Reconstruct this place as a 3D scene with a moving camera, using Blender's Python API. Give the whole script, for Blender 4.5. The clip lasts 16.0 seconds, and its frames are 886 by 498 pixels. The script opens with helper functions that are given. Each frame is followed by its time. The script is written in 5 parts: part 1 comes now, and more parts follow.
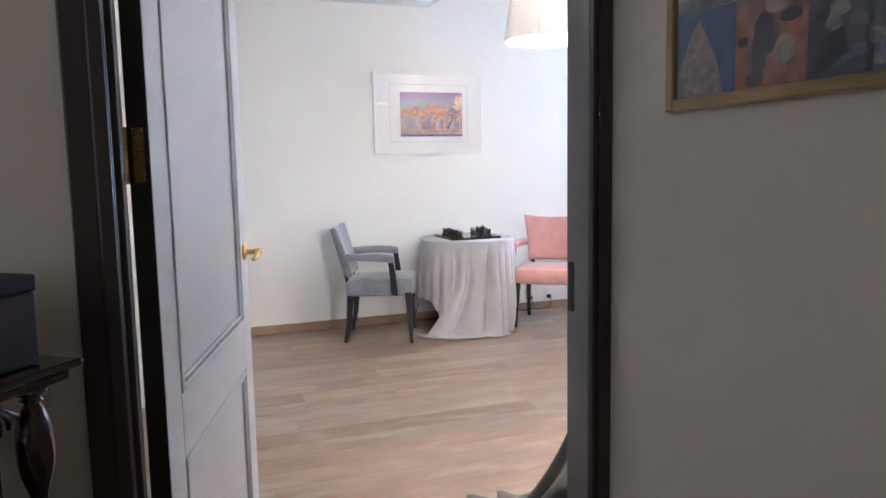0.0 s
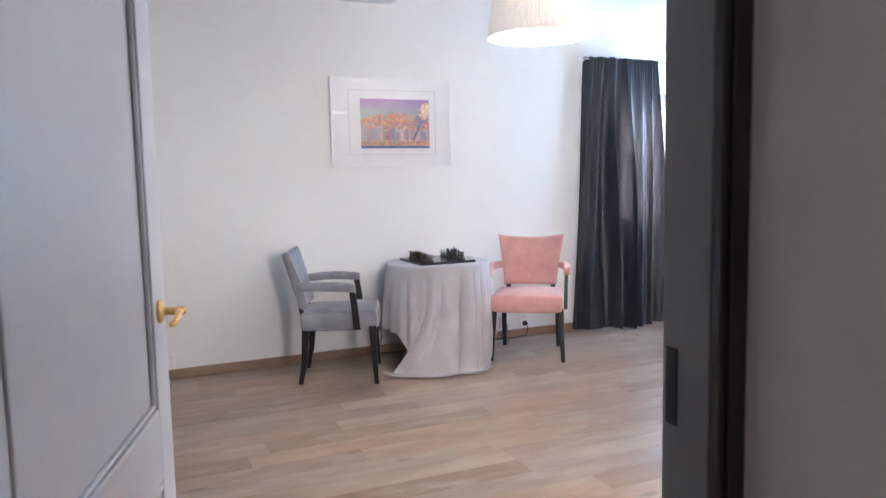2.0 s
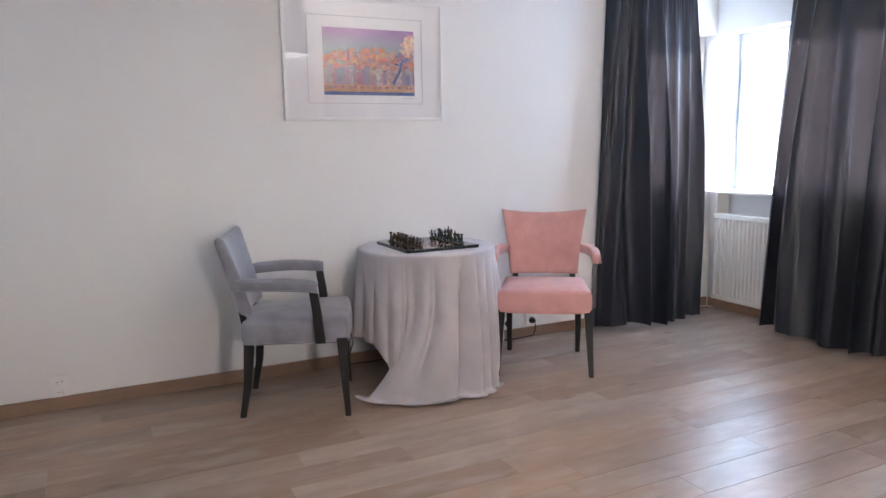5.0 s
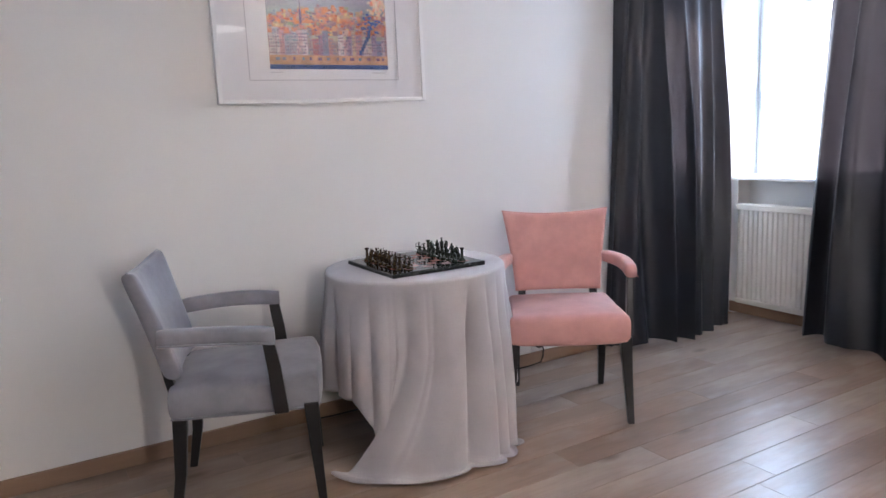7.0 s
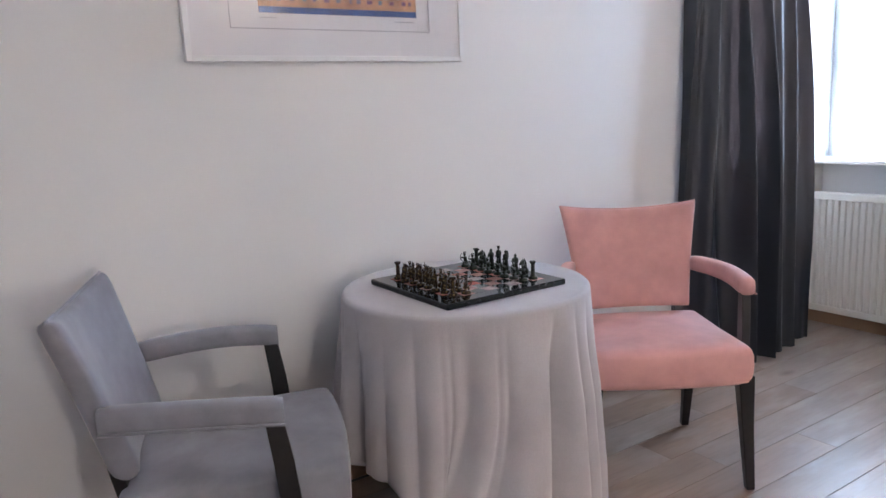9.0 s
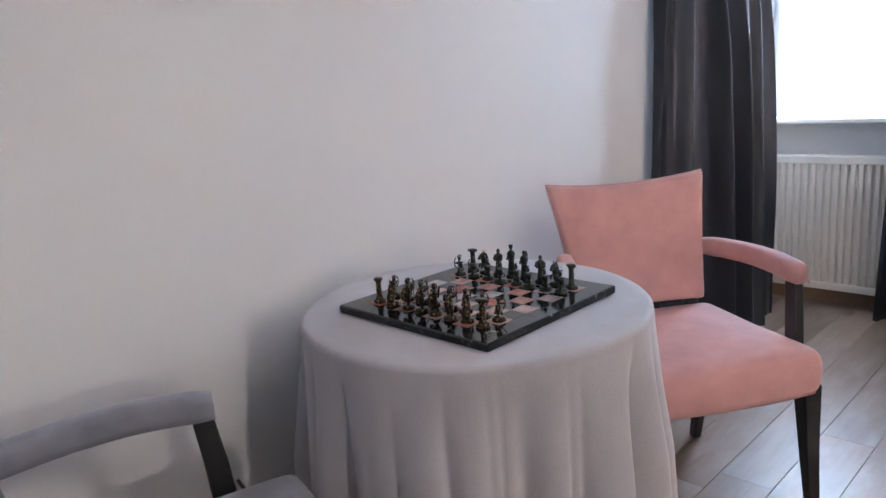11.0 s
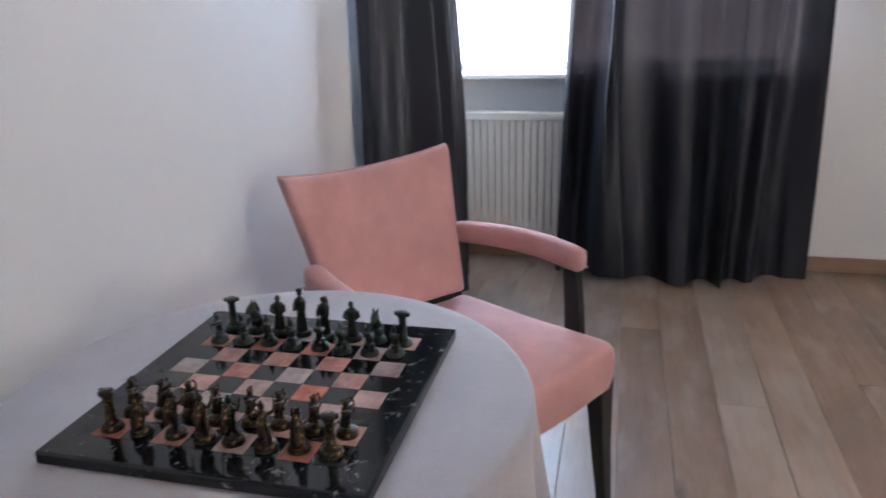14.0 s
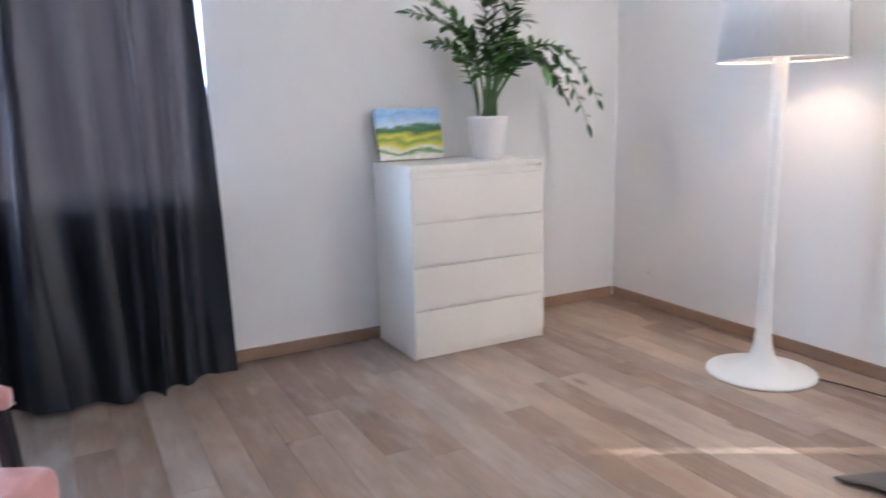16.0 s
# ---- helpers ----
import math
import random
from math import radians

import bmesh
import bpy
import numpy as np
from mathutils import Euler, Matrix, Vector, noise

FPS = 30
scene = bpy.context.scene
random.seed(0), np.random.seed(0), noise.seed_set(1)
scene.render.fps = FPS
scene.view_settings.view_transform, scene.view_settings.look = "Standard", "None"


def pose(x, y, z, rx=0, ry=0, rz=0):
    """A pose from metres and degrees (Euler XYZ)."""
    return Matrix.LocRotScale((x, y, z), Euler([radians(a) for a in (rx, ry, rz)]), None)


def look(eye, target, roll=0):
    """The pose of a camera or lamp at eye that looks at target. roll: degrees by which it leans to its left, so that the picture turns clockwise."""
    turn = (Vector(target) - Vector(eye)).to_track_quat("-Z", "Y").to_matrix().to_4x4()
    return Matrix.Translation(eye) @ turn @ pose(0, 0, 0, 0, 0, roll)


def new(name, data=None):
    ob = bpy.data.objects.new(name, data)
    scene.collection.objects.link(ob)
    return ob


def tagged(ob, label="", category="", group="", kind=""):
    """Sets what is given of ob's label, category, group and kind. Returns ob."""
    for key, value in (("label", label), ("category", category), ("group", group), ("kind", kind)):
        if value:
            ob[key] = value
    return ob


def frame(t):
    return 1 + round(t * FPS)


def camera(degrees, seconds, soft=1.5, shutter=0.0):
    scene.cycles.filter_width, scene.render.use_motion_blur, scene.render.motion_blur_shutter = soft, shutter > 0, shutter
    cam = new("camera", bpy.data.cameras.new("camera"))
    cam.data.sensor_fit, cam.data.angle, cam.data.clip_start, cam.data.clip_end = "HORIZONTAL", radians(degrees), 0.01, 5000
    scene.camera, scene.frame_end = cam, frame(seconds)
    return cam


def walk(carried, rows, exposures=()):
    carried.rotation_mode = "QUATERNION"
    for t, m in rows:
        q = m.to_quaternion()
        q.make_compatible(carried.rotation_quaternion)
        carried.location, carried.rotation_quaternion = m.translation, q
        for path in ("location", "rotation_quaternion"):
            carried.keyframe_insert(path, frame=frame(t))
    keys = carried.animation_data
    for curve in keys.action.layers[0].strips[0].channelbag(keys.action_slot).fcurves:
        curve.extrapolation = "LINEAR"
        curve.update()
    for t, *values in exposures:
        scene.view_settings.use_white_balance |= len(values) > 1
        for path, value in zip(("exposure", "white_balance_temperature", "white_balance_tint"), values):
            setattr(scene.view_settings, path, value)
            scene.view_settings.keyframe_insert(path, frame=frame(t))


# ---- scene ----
cam = camera(62.9, 16.0, shutter=0.35)
PATH = [
    (0, (-4.622, -5.607, 1.254), (-3.951, -3.737, 1.028), -1.10),
    (0.5, (-4.596, -5.493, 1.265), (-3.897, -3.632, 1.046), -0.80),
    (1, (-4.573, -5.345, 1.270), (-3.838, -3.498, 1.047), -0.40),
    (1.5, (-4.544, -5.183, 1.281), (-3.768, -3.352, 1.064), -0.20),
    (2, (-4.506, -4.992, 1.282), (-3.711, -3.167, 1.085), -1.20),
    (2.5, (-4.443, -4.793, 1.279), (-3.645, -2.969, 1.083), -2.30),
    (3, (-4.375, -4.595, 1.280), (-3.597, -2.764, 1.069), -3.00),
    (3.5, (-4.319, -4.417, 1.271), (-3.560, -2.581, 1.040), -2.40),
    (4, (-4.264, -4.201, 1.269), (-3.477, -2.379, 1.015), -0.90),
    (4.5, (-4.209, -4.001, 1.255), (-3.376, -2.204, 0.979), -0.50),
    (7, (-3.904, -2.905, 1.228), (-2.897, -1.207, 0.904), -2.51),
    (7.5, (-3.850, -2.689, 1.229), (-2.886, -0.965, 0.913), -3.02),
    (8, (-3.801, -2.479, 1.226), (-2.822, -0.766, 0.900), -2.62),
    (10.5, (-3.635, -1.535, 1.144), (-2.339, -0.077, 0.705), -4.21),
    (11, (-3.603, -1.381, 1.153), (-2.231, 0.003, 0.702), -4.12),
    (11.5, (-3.564, -1.242, 1.166), (-2.087, 0.024, 0.699), -3.50),
    (12, (-3.500, -1.105, 1.168), (-1.954, 0.063, 0.673), -3.74),
    (12.5, (-3.432, -0.997, 1.166), (-1.817, 0.065, 0.652), -4.18),
    (13, (-3.370, -0.919, 1.157), (-1.692, 0.022, 0.611), -4.18),
    (13.5, (-3.336, -0.884, 1.162), (-1.580, -0.132, 0.569), -3.46),
    (14, (-3.327, -0.853, 1.194), (-1.497, -0.380, 0.542), -1.85),
    (14.5, (-3.357, -0.870, 1.217), (-1.466, -0.742, 0.581), -1.15),
    (15, (-3.465, -0.912, 1.227), (-1.559, -1.195, 0.690), 0.36),
    (15.5, (-3.576, -0.931, 1.270), (-1.726, -1.525, 0.798), -0.30),
    (16, (-3.695, -0.934, 1.284), (-1.961, -1.852, 0.899), -1.36),
]
walk(cam, [(t, look(eye, target, roll)) for t, eye, target, roll in PATH],
     exposures=((0.0, 2.00, 5760, 12), (1.5, 1.88, 5660, 12), (3.0, 1.76, 5810, 14), (4.5, 1.50, 5920, 16), (8.0, 1.28, 5920, 17), (11.0, 1.19, 5920, 17), (12.5, 1.10, 5980, 17), (14.0, 1.07, 5850, 15), (14.5, 1.23, 5850, 15), (15.0, 1.30, 5700, 13), (15.5, 1.35, 5600, 14), (16.0, 1.37, 5400, 14)))

# ---- light ----
world = bpy.data.worlds.new("sky")
scene.world = world
world.use_nodes = True
wn = world.node_tree
sky = wn.nodes.new("ShaderNodeTexSky")
sky.sky_type = 'NISHITA'
sky.sun_disc = False
SUN_TO = Vector((0.50, 0.866, 0.2867)).normalized()
sky.sun_elevation = math.asin(SUN_TO.z)
sky.sun_rotation = math.atan2(SUN_TO.x, SUN_TO.y)
wn.links.new(sky.outputs[0], wn.nodes["Background"].inputs[0])
wn.nodes["Background"].inputs[1].default_value = 0.12


def lamp(name, kind, m, energy, color=(1, 1, 1), **kw):
    data = bpy.data.lights.new(name, kind)
    data.energy, data.color = energy, color
    for k, v in kw.items():
        if k == "size":
            data.shape = 'RECTANGLE'
            data.size, data.size_y = v
        elif k == "radius":
            data.shadow_soft_size = v
        elif k == "angle":
            data.angle = v
    ob = new(name, data)
    ob.matrix_world = m
    return ob


lamp("sun", 'SUN', look(SUN_TO * 20, (0, 0, 0)), 5.0, (1.0, 0.93, 0.82), angle=radians(0.5))
# sky light in the two window openings
lamp("window_light_east", 'AREA', look((0.27, -0.79, 1.38), (-1, -0.79, 1.38)), 52, (0.56, 0.77, 1.0), size=(1.60, 1.00))
lamp("window_light_north", 'AREA', look((-0.33, 0.36, 1.43), (-0.33, -1, 1.43)), 4.5, (0.90, 0.95, 1.0), size=(0.70, 1.02))
lamp("pendant_bulb", 'POINT', pose(-2.69, -2.0, 2.08), 36, (1.0, 0.93, 0.84), radius=0.05)
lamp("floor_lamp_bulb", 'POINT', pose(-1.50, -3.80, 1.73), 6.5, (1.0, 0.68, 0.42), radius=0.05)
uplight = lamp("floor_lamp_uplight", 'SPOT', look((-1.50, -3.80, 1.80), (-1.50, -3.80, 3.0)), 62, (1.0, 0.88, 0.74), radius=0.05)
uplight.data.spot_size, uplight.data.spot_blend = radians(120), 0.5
# round wall lamp beside the doorway, whose shadows fall on the north wall
wall_light = lamp("wall_lamp_light", 'AREA', look((-3.446, -4.038, 1.03), (-1.286, 0.0, 0.95)), 8.8, (1.0, 0.89, 0.74), size=(0.18, 0.18))
wall_light.data.shape = 'DISK'
# added fill lamp in the unseen part of the hall, brightens the hall wall
lamp("hall_fill_light", 'AREA', look((-6.2, -6.1, 1.6), (-3.8, -5.6, 1.2)), 2.2, (1.0, 0.9, 0.8), size=(1.0, 1.2))


# ---- materials ----
def nodes_of(name):
    m = bpy.data.materials.new(name)
    m.use_nodes = True
    nt = m.node_tree
    return m, nt, nt.nodes["Principled BSDF"]


def ramp(nt, src, stops):
    r = nt.nodes.new("ShaderNodeValToRGB")
    els = r.color_ramp.elements
    while len(els) < len(stops):
        els.new(0.5)
    for e, (p, c) in zip(els, stops):
        e.position, e.color = p, (*c, 1)
    nt.links.new(src, r.inputs[0])
    return r.outputs[0]


def noise_tex(nt, vec, scale, detail=4.0, rough=0.55):
    n = nt.nodes.new("ShaderNodeTexNoise")
    n.inputs["Scale"].default_value = scale
    n.inputs["Detail"].default_value = detail
    n.inputs["Roughness"].default_value = rough
    if vec is not None:
        nt.links.new(vec, n.inputs["Vector"])
    return n.outputs["Fac"]


def coords(nt, scale=(1, 1, 1), out="Object"):
    tc = nt.nodes.new("ShaderNodeTexCoord")
    mp = nt.nodes.new("ShaderNodeMapping")
    mp.inputs["Scale"].default_value = scale
    nt.links.new(tc.outputs[out], mp.inputs["Vector"])
    return mp.outputs[0]


def mixc(nt, fac, a, b, mode='MIX'):
    mx = nt.nodes.new("ShaderNodeMix")
    mx.data_type, mx.blend_type = 'RGBA', mode
    for sock, v in ((mx.inputs[0], fac), (mx.inputs[6], a), (mx.inputs[7], b)):
        if isinstance(v, (int, float)):
            sock.default_value = v
        elif isinstance(v, tuple):
            sock.default_value = (*v, 1)
        else:
            nt.links.new(v, sock)
    return mx.outputs[2]


def bump(nt, bsdf, height, strength, dist):
    b = nt.nodes.new("ShaderNodeBump")
    b.inputs["Strength"].default_value = strength
    b.inputs["Distance"].default_value = dist
    nt.links.new(height, b.inputs["Height"])
    nt.links.new(b.outputs[0], bsdf.inputs["Normal"])


def surface(name, color, rough=0.5, metal=0.0, vary=0.08, big=1.2, fine=60.0, relief=0.15, dist=0.001, sheen=0.0, coat=0.0, stretch=(1, 1, 1)):
    """A plain stuff with large stains and fine grain."""
    m, nt, b = nodes_of(name)
    v = coords(nt, stretch)
    n1, n2 = noise_tex(nt, v, big), noise_tex(nt, v, fine, 6)
    dark = tuple(c * (1 - vary) for c in color)
    light = tuple(min(1, c * (1 + vary)) for c in color)
    c1 = ramp(nt, n1, ((0.3, dark), (0.7, light)))
    c2 = ramp(nt, n2, ((0.25, (1 - vary,) * 3), (0.75, (1.0,) * 3)))
    nt.links.new(mixc(nt, 0.7, c1, c2, 'MULTIPLY'), b.inputs["Base Color"])
    mr = nt.nodes.new("ShaderNodeMapRange")
    mr.inputs[3].default_value, mr.inputs[4].default_value = rough * 0.88, min(1, rough * 1.12)
    nt.links.new(n2, mr.inputs[0])
    nt.links.new(mr.outputs[0], b.inputs["Roughness"])
    b.inputs["Metallic"].default_value = metal
    if sheen:
        b.inputs["Sheen Weight"].default_value = sheen
        b.inputs["Sheen Roughness"].default_value = 0.35
    if coat:
        b.inputs["Coat Weight"].default_value = coat
    if relief:
        bump(nt, b, n2, relief, dist)
    return m


WALL = surface("wall_paint", (0.80, 0.785, 0.765), 0.62, vary=0.03, big=0.8, fine=140, relief=0.12, dist=0.0008)
CEIL = surface("ceiling_paint", (0.82, 0.81, 0.80), 0.8, vary=0.02, big=0.7, fine=90, relief=0.1)
HALLWALL = surface("hall_paint", (0.64, 0.60, 0.545), 0.6, vary=0.05, big=0.9, fine=120, relief=0.12)
DOORPAINT = surface("grey_door_paint", (0.55, 0.55, 0.58), 0.32, vary=0.05, big=2.5, fine=35, relief=0.12, stretch=(1, 1, 0.3))
DARKWOOD = surface("dark_stained_frame", (0.035, 0.029, 0.026), 0.38, vary=0.3, big=3, fine=50, relief=0.25, stretch=(1, 1, 0.12))
GREYJAMB = surface("grey_frame_paint", (0.17, 0.165, 0.165), 0.4, vary=0.1, big=2, fine=50, relief=0.15, stretch=(1, 1, 0.2))
BLACKWOOD = surface("black_lacquered_wood", (0.012, 0.011, 0.012), 0.35, vary=0.3, big=5, fine=80, relief=0.12)
ANTIQUE = surface("antique_mahogany", (0.022, 0.010, 0.008), 0.20, vary=0.3, big=6, fine=60, relief=0.2, coat=0.4, stretch=(1, 1, 0.3))
BRASS = surface("brass", (0.78, 0.52, 0.20), 0.28, 1.0, vary=0.1, big=20, fine=300, relief=0.05)
STEEL = surface("brushed_steel", (0.55, 0.55, 0.55), 0.3, 1.0, vary=0.05, big=10, fine=400, relief=0.05)
BASEWOOD = surface("oak_skirting", (0.31, 0.20, 0.13), 0.5, vary=0.18, big=4, fine=45, relief=0.2, stretch=(0.12, 0.12, 1))
GREYVELVET = surface("grey_blue_velvet", (0.255, 0.253, 0.285), 0.8, vary=0.18, big=9, fine=500, relief=0.25, dist=0.0006, sheen=0.4)
PINKVELVET = surface("pink_velvet", (0.59, 0.31, 0.288), 0.8, vary=0.13, big=9, fine=500, relief=0.25, dist=0.0006, sheen=0.3)
WHITELAM = surface("white_laminate", (0.80, 0.76, 0.69), 0.38, vary=0.02, big=3, fine=200, relief=0.03)
WHITEGLOSS = surface("white_gloss_front", (0.80, 0.79, 0.78), 0.12, vary=0.015, big=2, fine=100, relief=0.02)
WHITEMETAL = surface("white_enamel", (0.80, 0.79, 0.76), 0.3, vary=0.02, big=3, fine=150, relief=0.03)
RADPAINT = surface("cream_radiator_enamel", (0.66, 0.62, 0.55), 0.35, vary=0.03, big=3, fine=150, relief=0.03)
PVC = surface("white_window_plastic", (0.82, 0.82, 0.82), 0.3, vary=0.02, big=3, fine=150, relief=0.03)
PLASTIC = surface("white_socket_plastic", (0.82, 0.81, 0.79), 0.3, vary=0.02, big=20, fine=200, relief=0.0)
BLACKPL = surface("black_rubber", (0.015, 0.015, 0.015), 0.5, vary=0.2, big=20, fine=200, relief=0.1)
POTGLAZE = surface("white_glazed_ceramic", (0.80, 0.76, 0.74), 0.25, vary=0.03, big=9, fine=150, relief=0.05)
SOIL = surface("dark_potting_soil", (0.03, 0.022, 0.016), 0.95, vary=0.4, big=20, fine=120, relief=0.8, dist=0.004)
STEM = surface("green_stem", (0.07, 0.13, 0.035), 0.45, vary=0.2, big=12, fine=90, relief=0.1)
GOLDFRAME = surface("gilded_frame", (0.36, 0.26, 0.13), 0.35, 0.75, vary=0.15, big=8, fine=90, relief=0.15)
FRAMEWHITE = surface("white_picture_frame", (0.80, 0.79, 0.78), 0.4, vary=0.02, big=6, fine=120, relief=0.04)
MATBOARD = surface("white_mount_board", (0.80, 0.78, 0.79), 0.85, vary=0.015, big=6, fine=300, relief=0.06)
THROW = surface("grey_linen_throw", (0.115, 0.102, 0.09), 0.9, vary=0.22, big=6, fine=420, relief=0.5, dist=0.001, sheen=0.2)
HALLFLOOR = surface("hall_floor_wood", (0.30, 0.22, 0.16), 0.45, vary=0.2, big=3, fine=40, relief=0.15, stretch=(0.15, 1, 1))
BRONZE = surface("dark_green_bronze", (0.055, 0.060, 0.045), 0.38, 0.8, vary=0.5, big=60, fine=260, relief=0.4, dist=0.0008)


def worn_gilt():
    m, nt, b = nodes_of("dark_bronze_with_worn_gilt")
    n = noise_tex(nt, coords(nt), 170, 5, 0.6)
    nt.links.new(ramp(nt, n, ((0.40, (0.030, 0.022, 0.016)), (0.56, (0.060, 0.040, 0.024)), (0.72, (0.36, 0.25, 0.09)))), b.inputs["Base Color"])
    b.inputs["Metallic"].default_value = 0.85
    b.inputs["Roughness"].default_value = 0.38
    bump(nt, b, n, 0.5, 0.0008)
    return m


GOLDBRONZE = worn_gilt()

STAINPAPER = surface("ink_line", (0.50, 0.47, 0.50), 0.8, vary=0.1, relief=0)


def cloth_material():
    m, nt, b = nodes_of("light_grey_tablecloth")
    v = coords(nt)
    n1, n2 = noise_tex(nt, v, 5), noise_tex(nt, v, 420, 3)
    crease = noise_tex(nt, coords(nt, (1, 1, 0.25)), 38, 5, 0.65)
    c = mixc(nt, 0.6, ramp(nt, n1, ((0.3, (0.42, 0.395, 0.41)), (0.7, (0.50, 0.475, 0.49)))),
             ramp(nt, n2, ((0.3, (0.80, 0.80, 0.80)), (0.7, (1, 1, 1)))), 'MULTIPLY')
    nt.links.new(c, b.inputs["Base Color"])
    b.inputs["Roughness"].default_value = 0.85
    b.inputs["Sheen Weight"].default_value = 0.25
    add = nt.nodes.new("ShaderNodeMath")
    add.operation = 'MULTIPLY_ADD'
    nt.links.new(n2, add.inputs[0])
    add.inputs[1].default_value = 0.25
    nt.links.new(crease, add.inputs[2])
    bump(nt, b, add.outputs[0], 0.35, 0.003)
    return m


def curtain_material():
    """Dark velvet-like cloth that lets some daylight through."""
    m, nt, b = nodes_of("slate_blue_curtain_cloth")
    v = coords(nt, (1, 1, 0.3))
    n1, n2 = noise_tex(nt, v, 6), noise_tex(nt, coords(nt), 480, 3)
    c = mixc(nt, 0.6, ramp(nt, n1, ((0.3, (0.0075, 0.010, 0.0165)), (0.7, (0.014, 0.017, 0.027)))),
             ramp(nt, n2, ((0.3, (0.7, 0.7, 0.7)), (0.7, (1, 1, 1)))), 'MULTIPLY')
    nt.links.new(c, b.inputs["Base Color"])
    b.inputs["Roughness"].default_value = 0.40
    b.inputs["Sheen Weight"].default_value = 0.11
    b.inputs["Sheen Roughness"].default_value = 0.3
    b.inputs["Sheen Tint"].default_value = (0.80, 0.88, 1.0, 1)
    bump(nt, b, n2, 0.3, 0.0006)
    tr = nt.nodes.new("ShaderNodeBsdfTranslucent")
    tr.inputs[0].default_value = (0.22, 0.14, 0.13, 1)
    mx = nt.nodes.new("ShaderNodeMixShader")
    mx.inputs[0].default_value = 0.005
    out = nt.nodes["Material Output"]
    nt.links.new(b.outputs[0], mx.inputs[1])
    nt.links.new(tr.outputs[0], mx.inputs[2])
    # open weave: a little light goes straight through
    hole = nt.nodes.new("ShaderNodeBsdfTransparent")
    hole.inputs[0].default_value = (1.0, 0.80, 0.80, 1)
    weave = nt.nodes.new("ShaderNodeMixShader")
    weave.inputs[0].default_value = 0.009
    nt.links.new(mx.outputs[0], weave.inputs[1])
    nt.links.new(hole.outputs[0], weave.inputs[2])
    nt.links.new(weave.outputs[0], out.inputs[0])
    return m


def shade_material(name, color, through_color, share):
    m, nt, b = nodes_of(name)
    v = coords(nt)
    n2 = noise_tex(nt, coords(nt, (1, 1, 0.05)), 160, 3)
    nt.links.new(ramp(nt, n2, ((0.3, tuple(c * 0.9 for c in color)), (0.7, color))), b.inputs["Base Color"])
    b.inputs["Roughness"].default_value = 0.8
    bump(nt, b, n2, 0.3, 0.001)
    tr = nt.nodes.new("ShaderNodeBsdfTranslucent")
    tr.inputs[0].default_value = (*through_color, 1)
    mx = nt.nodes.new("ShaderNodeMixShader")
    mx.inputs[0].default_value = share
    nt.links.new(b.outputs[0], mx.inputs[1])
    nt.links.new(tr.outputs[0], mx.inputs[2])
    nt.links.new(mx.outputs[0], nt.nodes["Material Output"].inputs[0])
    return m


def plank_material():
    m, nt, b = nodes_of("whitewashed_oak_plank")
    info = nt.nodes.new("ShaderNodeObjectInfo")
    tc = nt.nodes.new("ShaderNodeTexCoord")
    sc = nt.nodes.new("ShaderNodeMath")
    sc.operation = 'MULTIPLY'
    sc.inputs[1].default_value = 37.0
    nt.links.new(info.outputs["Random"], sc.inputs[0])
    add = nt.nodes.new("ShaderNodeVectorMath")
    add.operation = 'ADD'
    nt.links.new(tc.outputs["Object"], add.inputs[0])
    nt.links.new(sc.outputs[0], add.inputs[1])

    def stretched(s):
        mp = nt.nodes.new("ShaderNodeMapping")
        mp.inputs["Scale"].default_value = s
        nt.links.new(add.outputs[0], mp.inputs["Vector"])
        return mp.outputs[0]
    grain = noise_tex(nt, stretched((1.5, 20, 10)), 4.0, 6, 0.6)
    cloud = noise_tex(nt, stretched((1.0, 3.0, 1)), 2.4, 3)
    tone = ramp(nt, info.outputs["Random"], ((0.0, (0.198, 0.131, 0.089)), (0.25, (0.315, 0.213, 0.148)), (0.45, (0.252, 0.195, 0.157)), (0.65, (0.342, 0.231, 0.156)), (0.85, (0.315, 0.247, 0.198)), (1.0, (0.414, 0.304, 0.223))))
    c = mixc(nt, 0.75, tone, ramp(nt, grain, ((0.25, (0.80, 0.77, 0.74)), (0.5, (1, 1, 1)), (0.8, (1.07, 1.06, 1.05)))), 'MULTIPLY')
    c = mixc(nt, 0.8, c, ramp(nt, cloud, ((0.3, (0.70, 0.69, 0.69)), (0.7, (1.14, 1.14, 1.15)))), 'MULTIPLY')
    streak = noise_tex(nt, stretched((1.1, 3.2, 2)), 3.4, 3, 0.5)
    c = mixc(nt, ramp(nt, streak, ((0.50, (0, 0, 0)), (0.70, (0.38, 0.38, 0.38)))), c, (0.43, 0.365, 0.31))
    knot = nt.nodes.new("ShaderNodeTexVoronoi")
    knot.inputs["Scale"].default_value = 2.6
    nt.links.new(stretched((0.8, 1.9, 1)), knot.inputs["Vector"])
    c = mixc(nt, ramp(nt, knot.outputs["Distance"], ((0.03, (0.75, 0.75, 0.75)), (0.14, (0, 0, 0)))), c, (0.105, 0.066, 0.042))
    nt.links.new(c, b.inputs["Base Color"])
    mr = nt.nodes.new("ShaderNodeMapRange")
    mr.inputs[3].default_value, mr.inputs[4].default_value = 0.31, 0.42
    nt.links.new(cloud, mr.inputs[0])
    nt.links.new(mr.outputs[0], b.inputs["Roughness"])
    b.inputs["Specular IOR Level"].default_value = 0.62
    bump(nt, b, grain, 0.05, 0.0006)
    return m


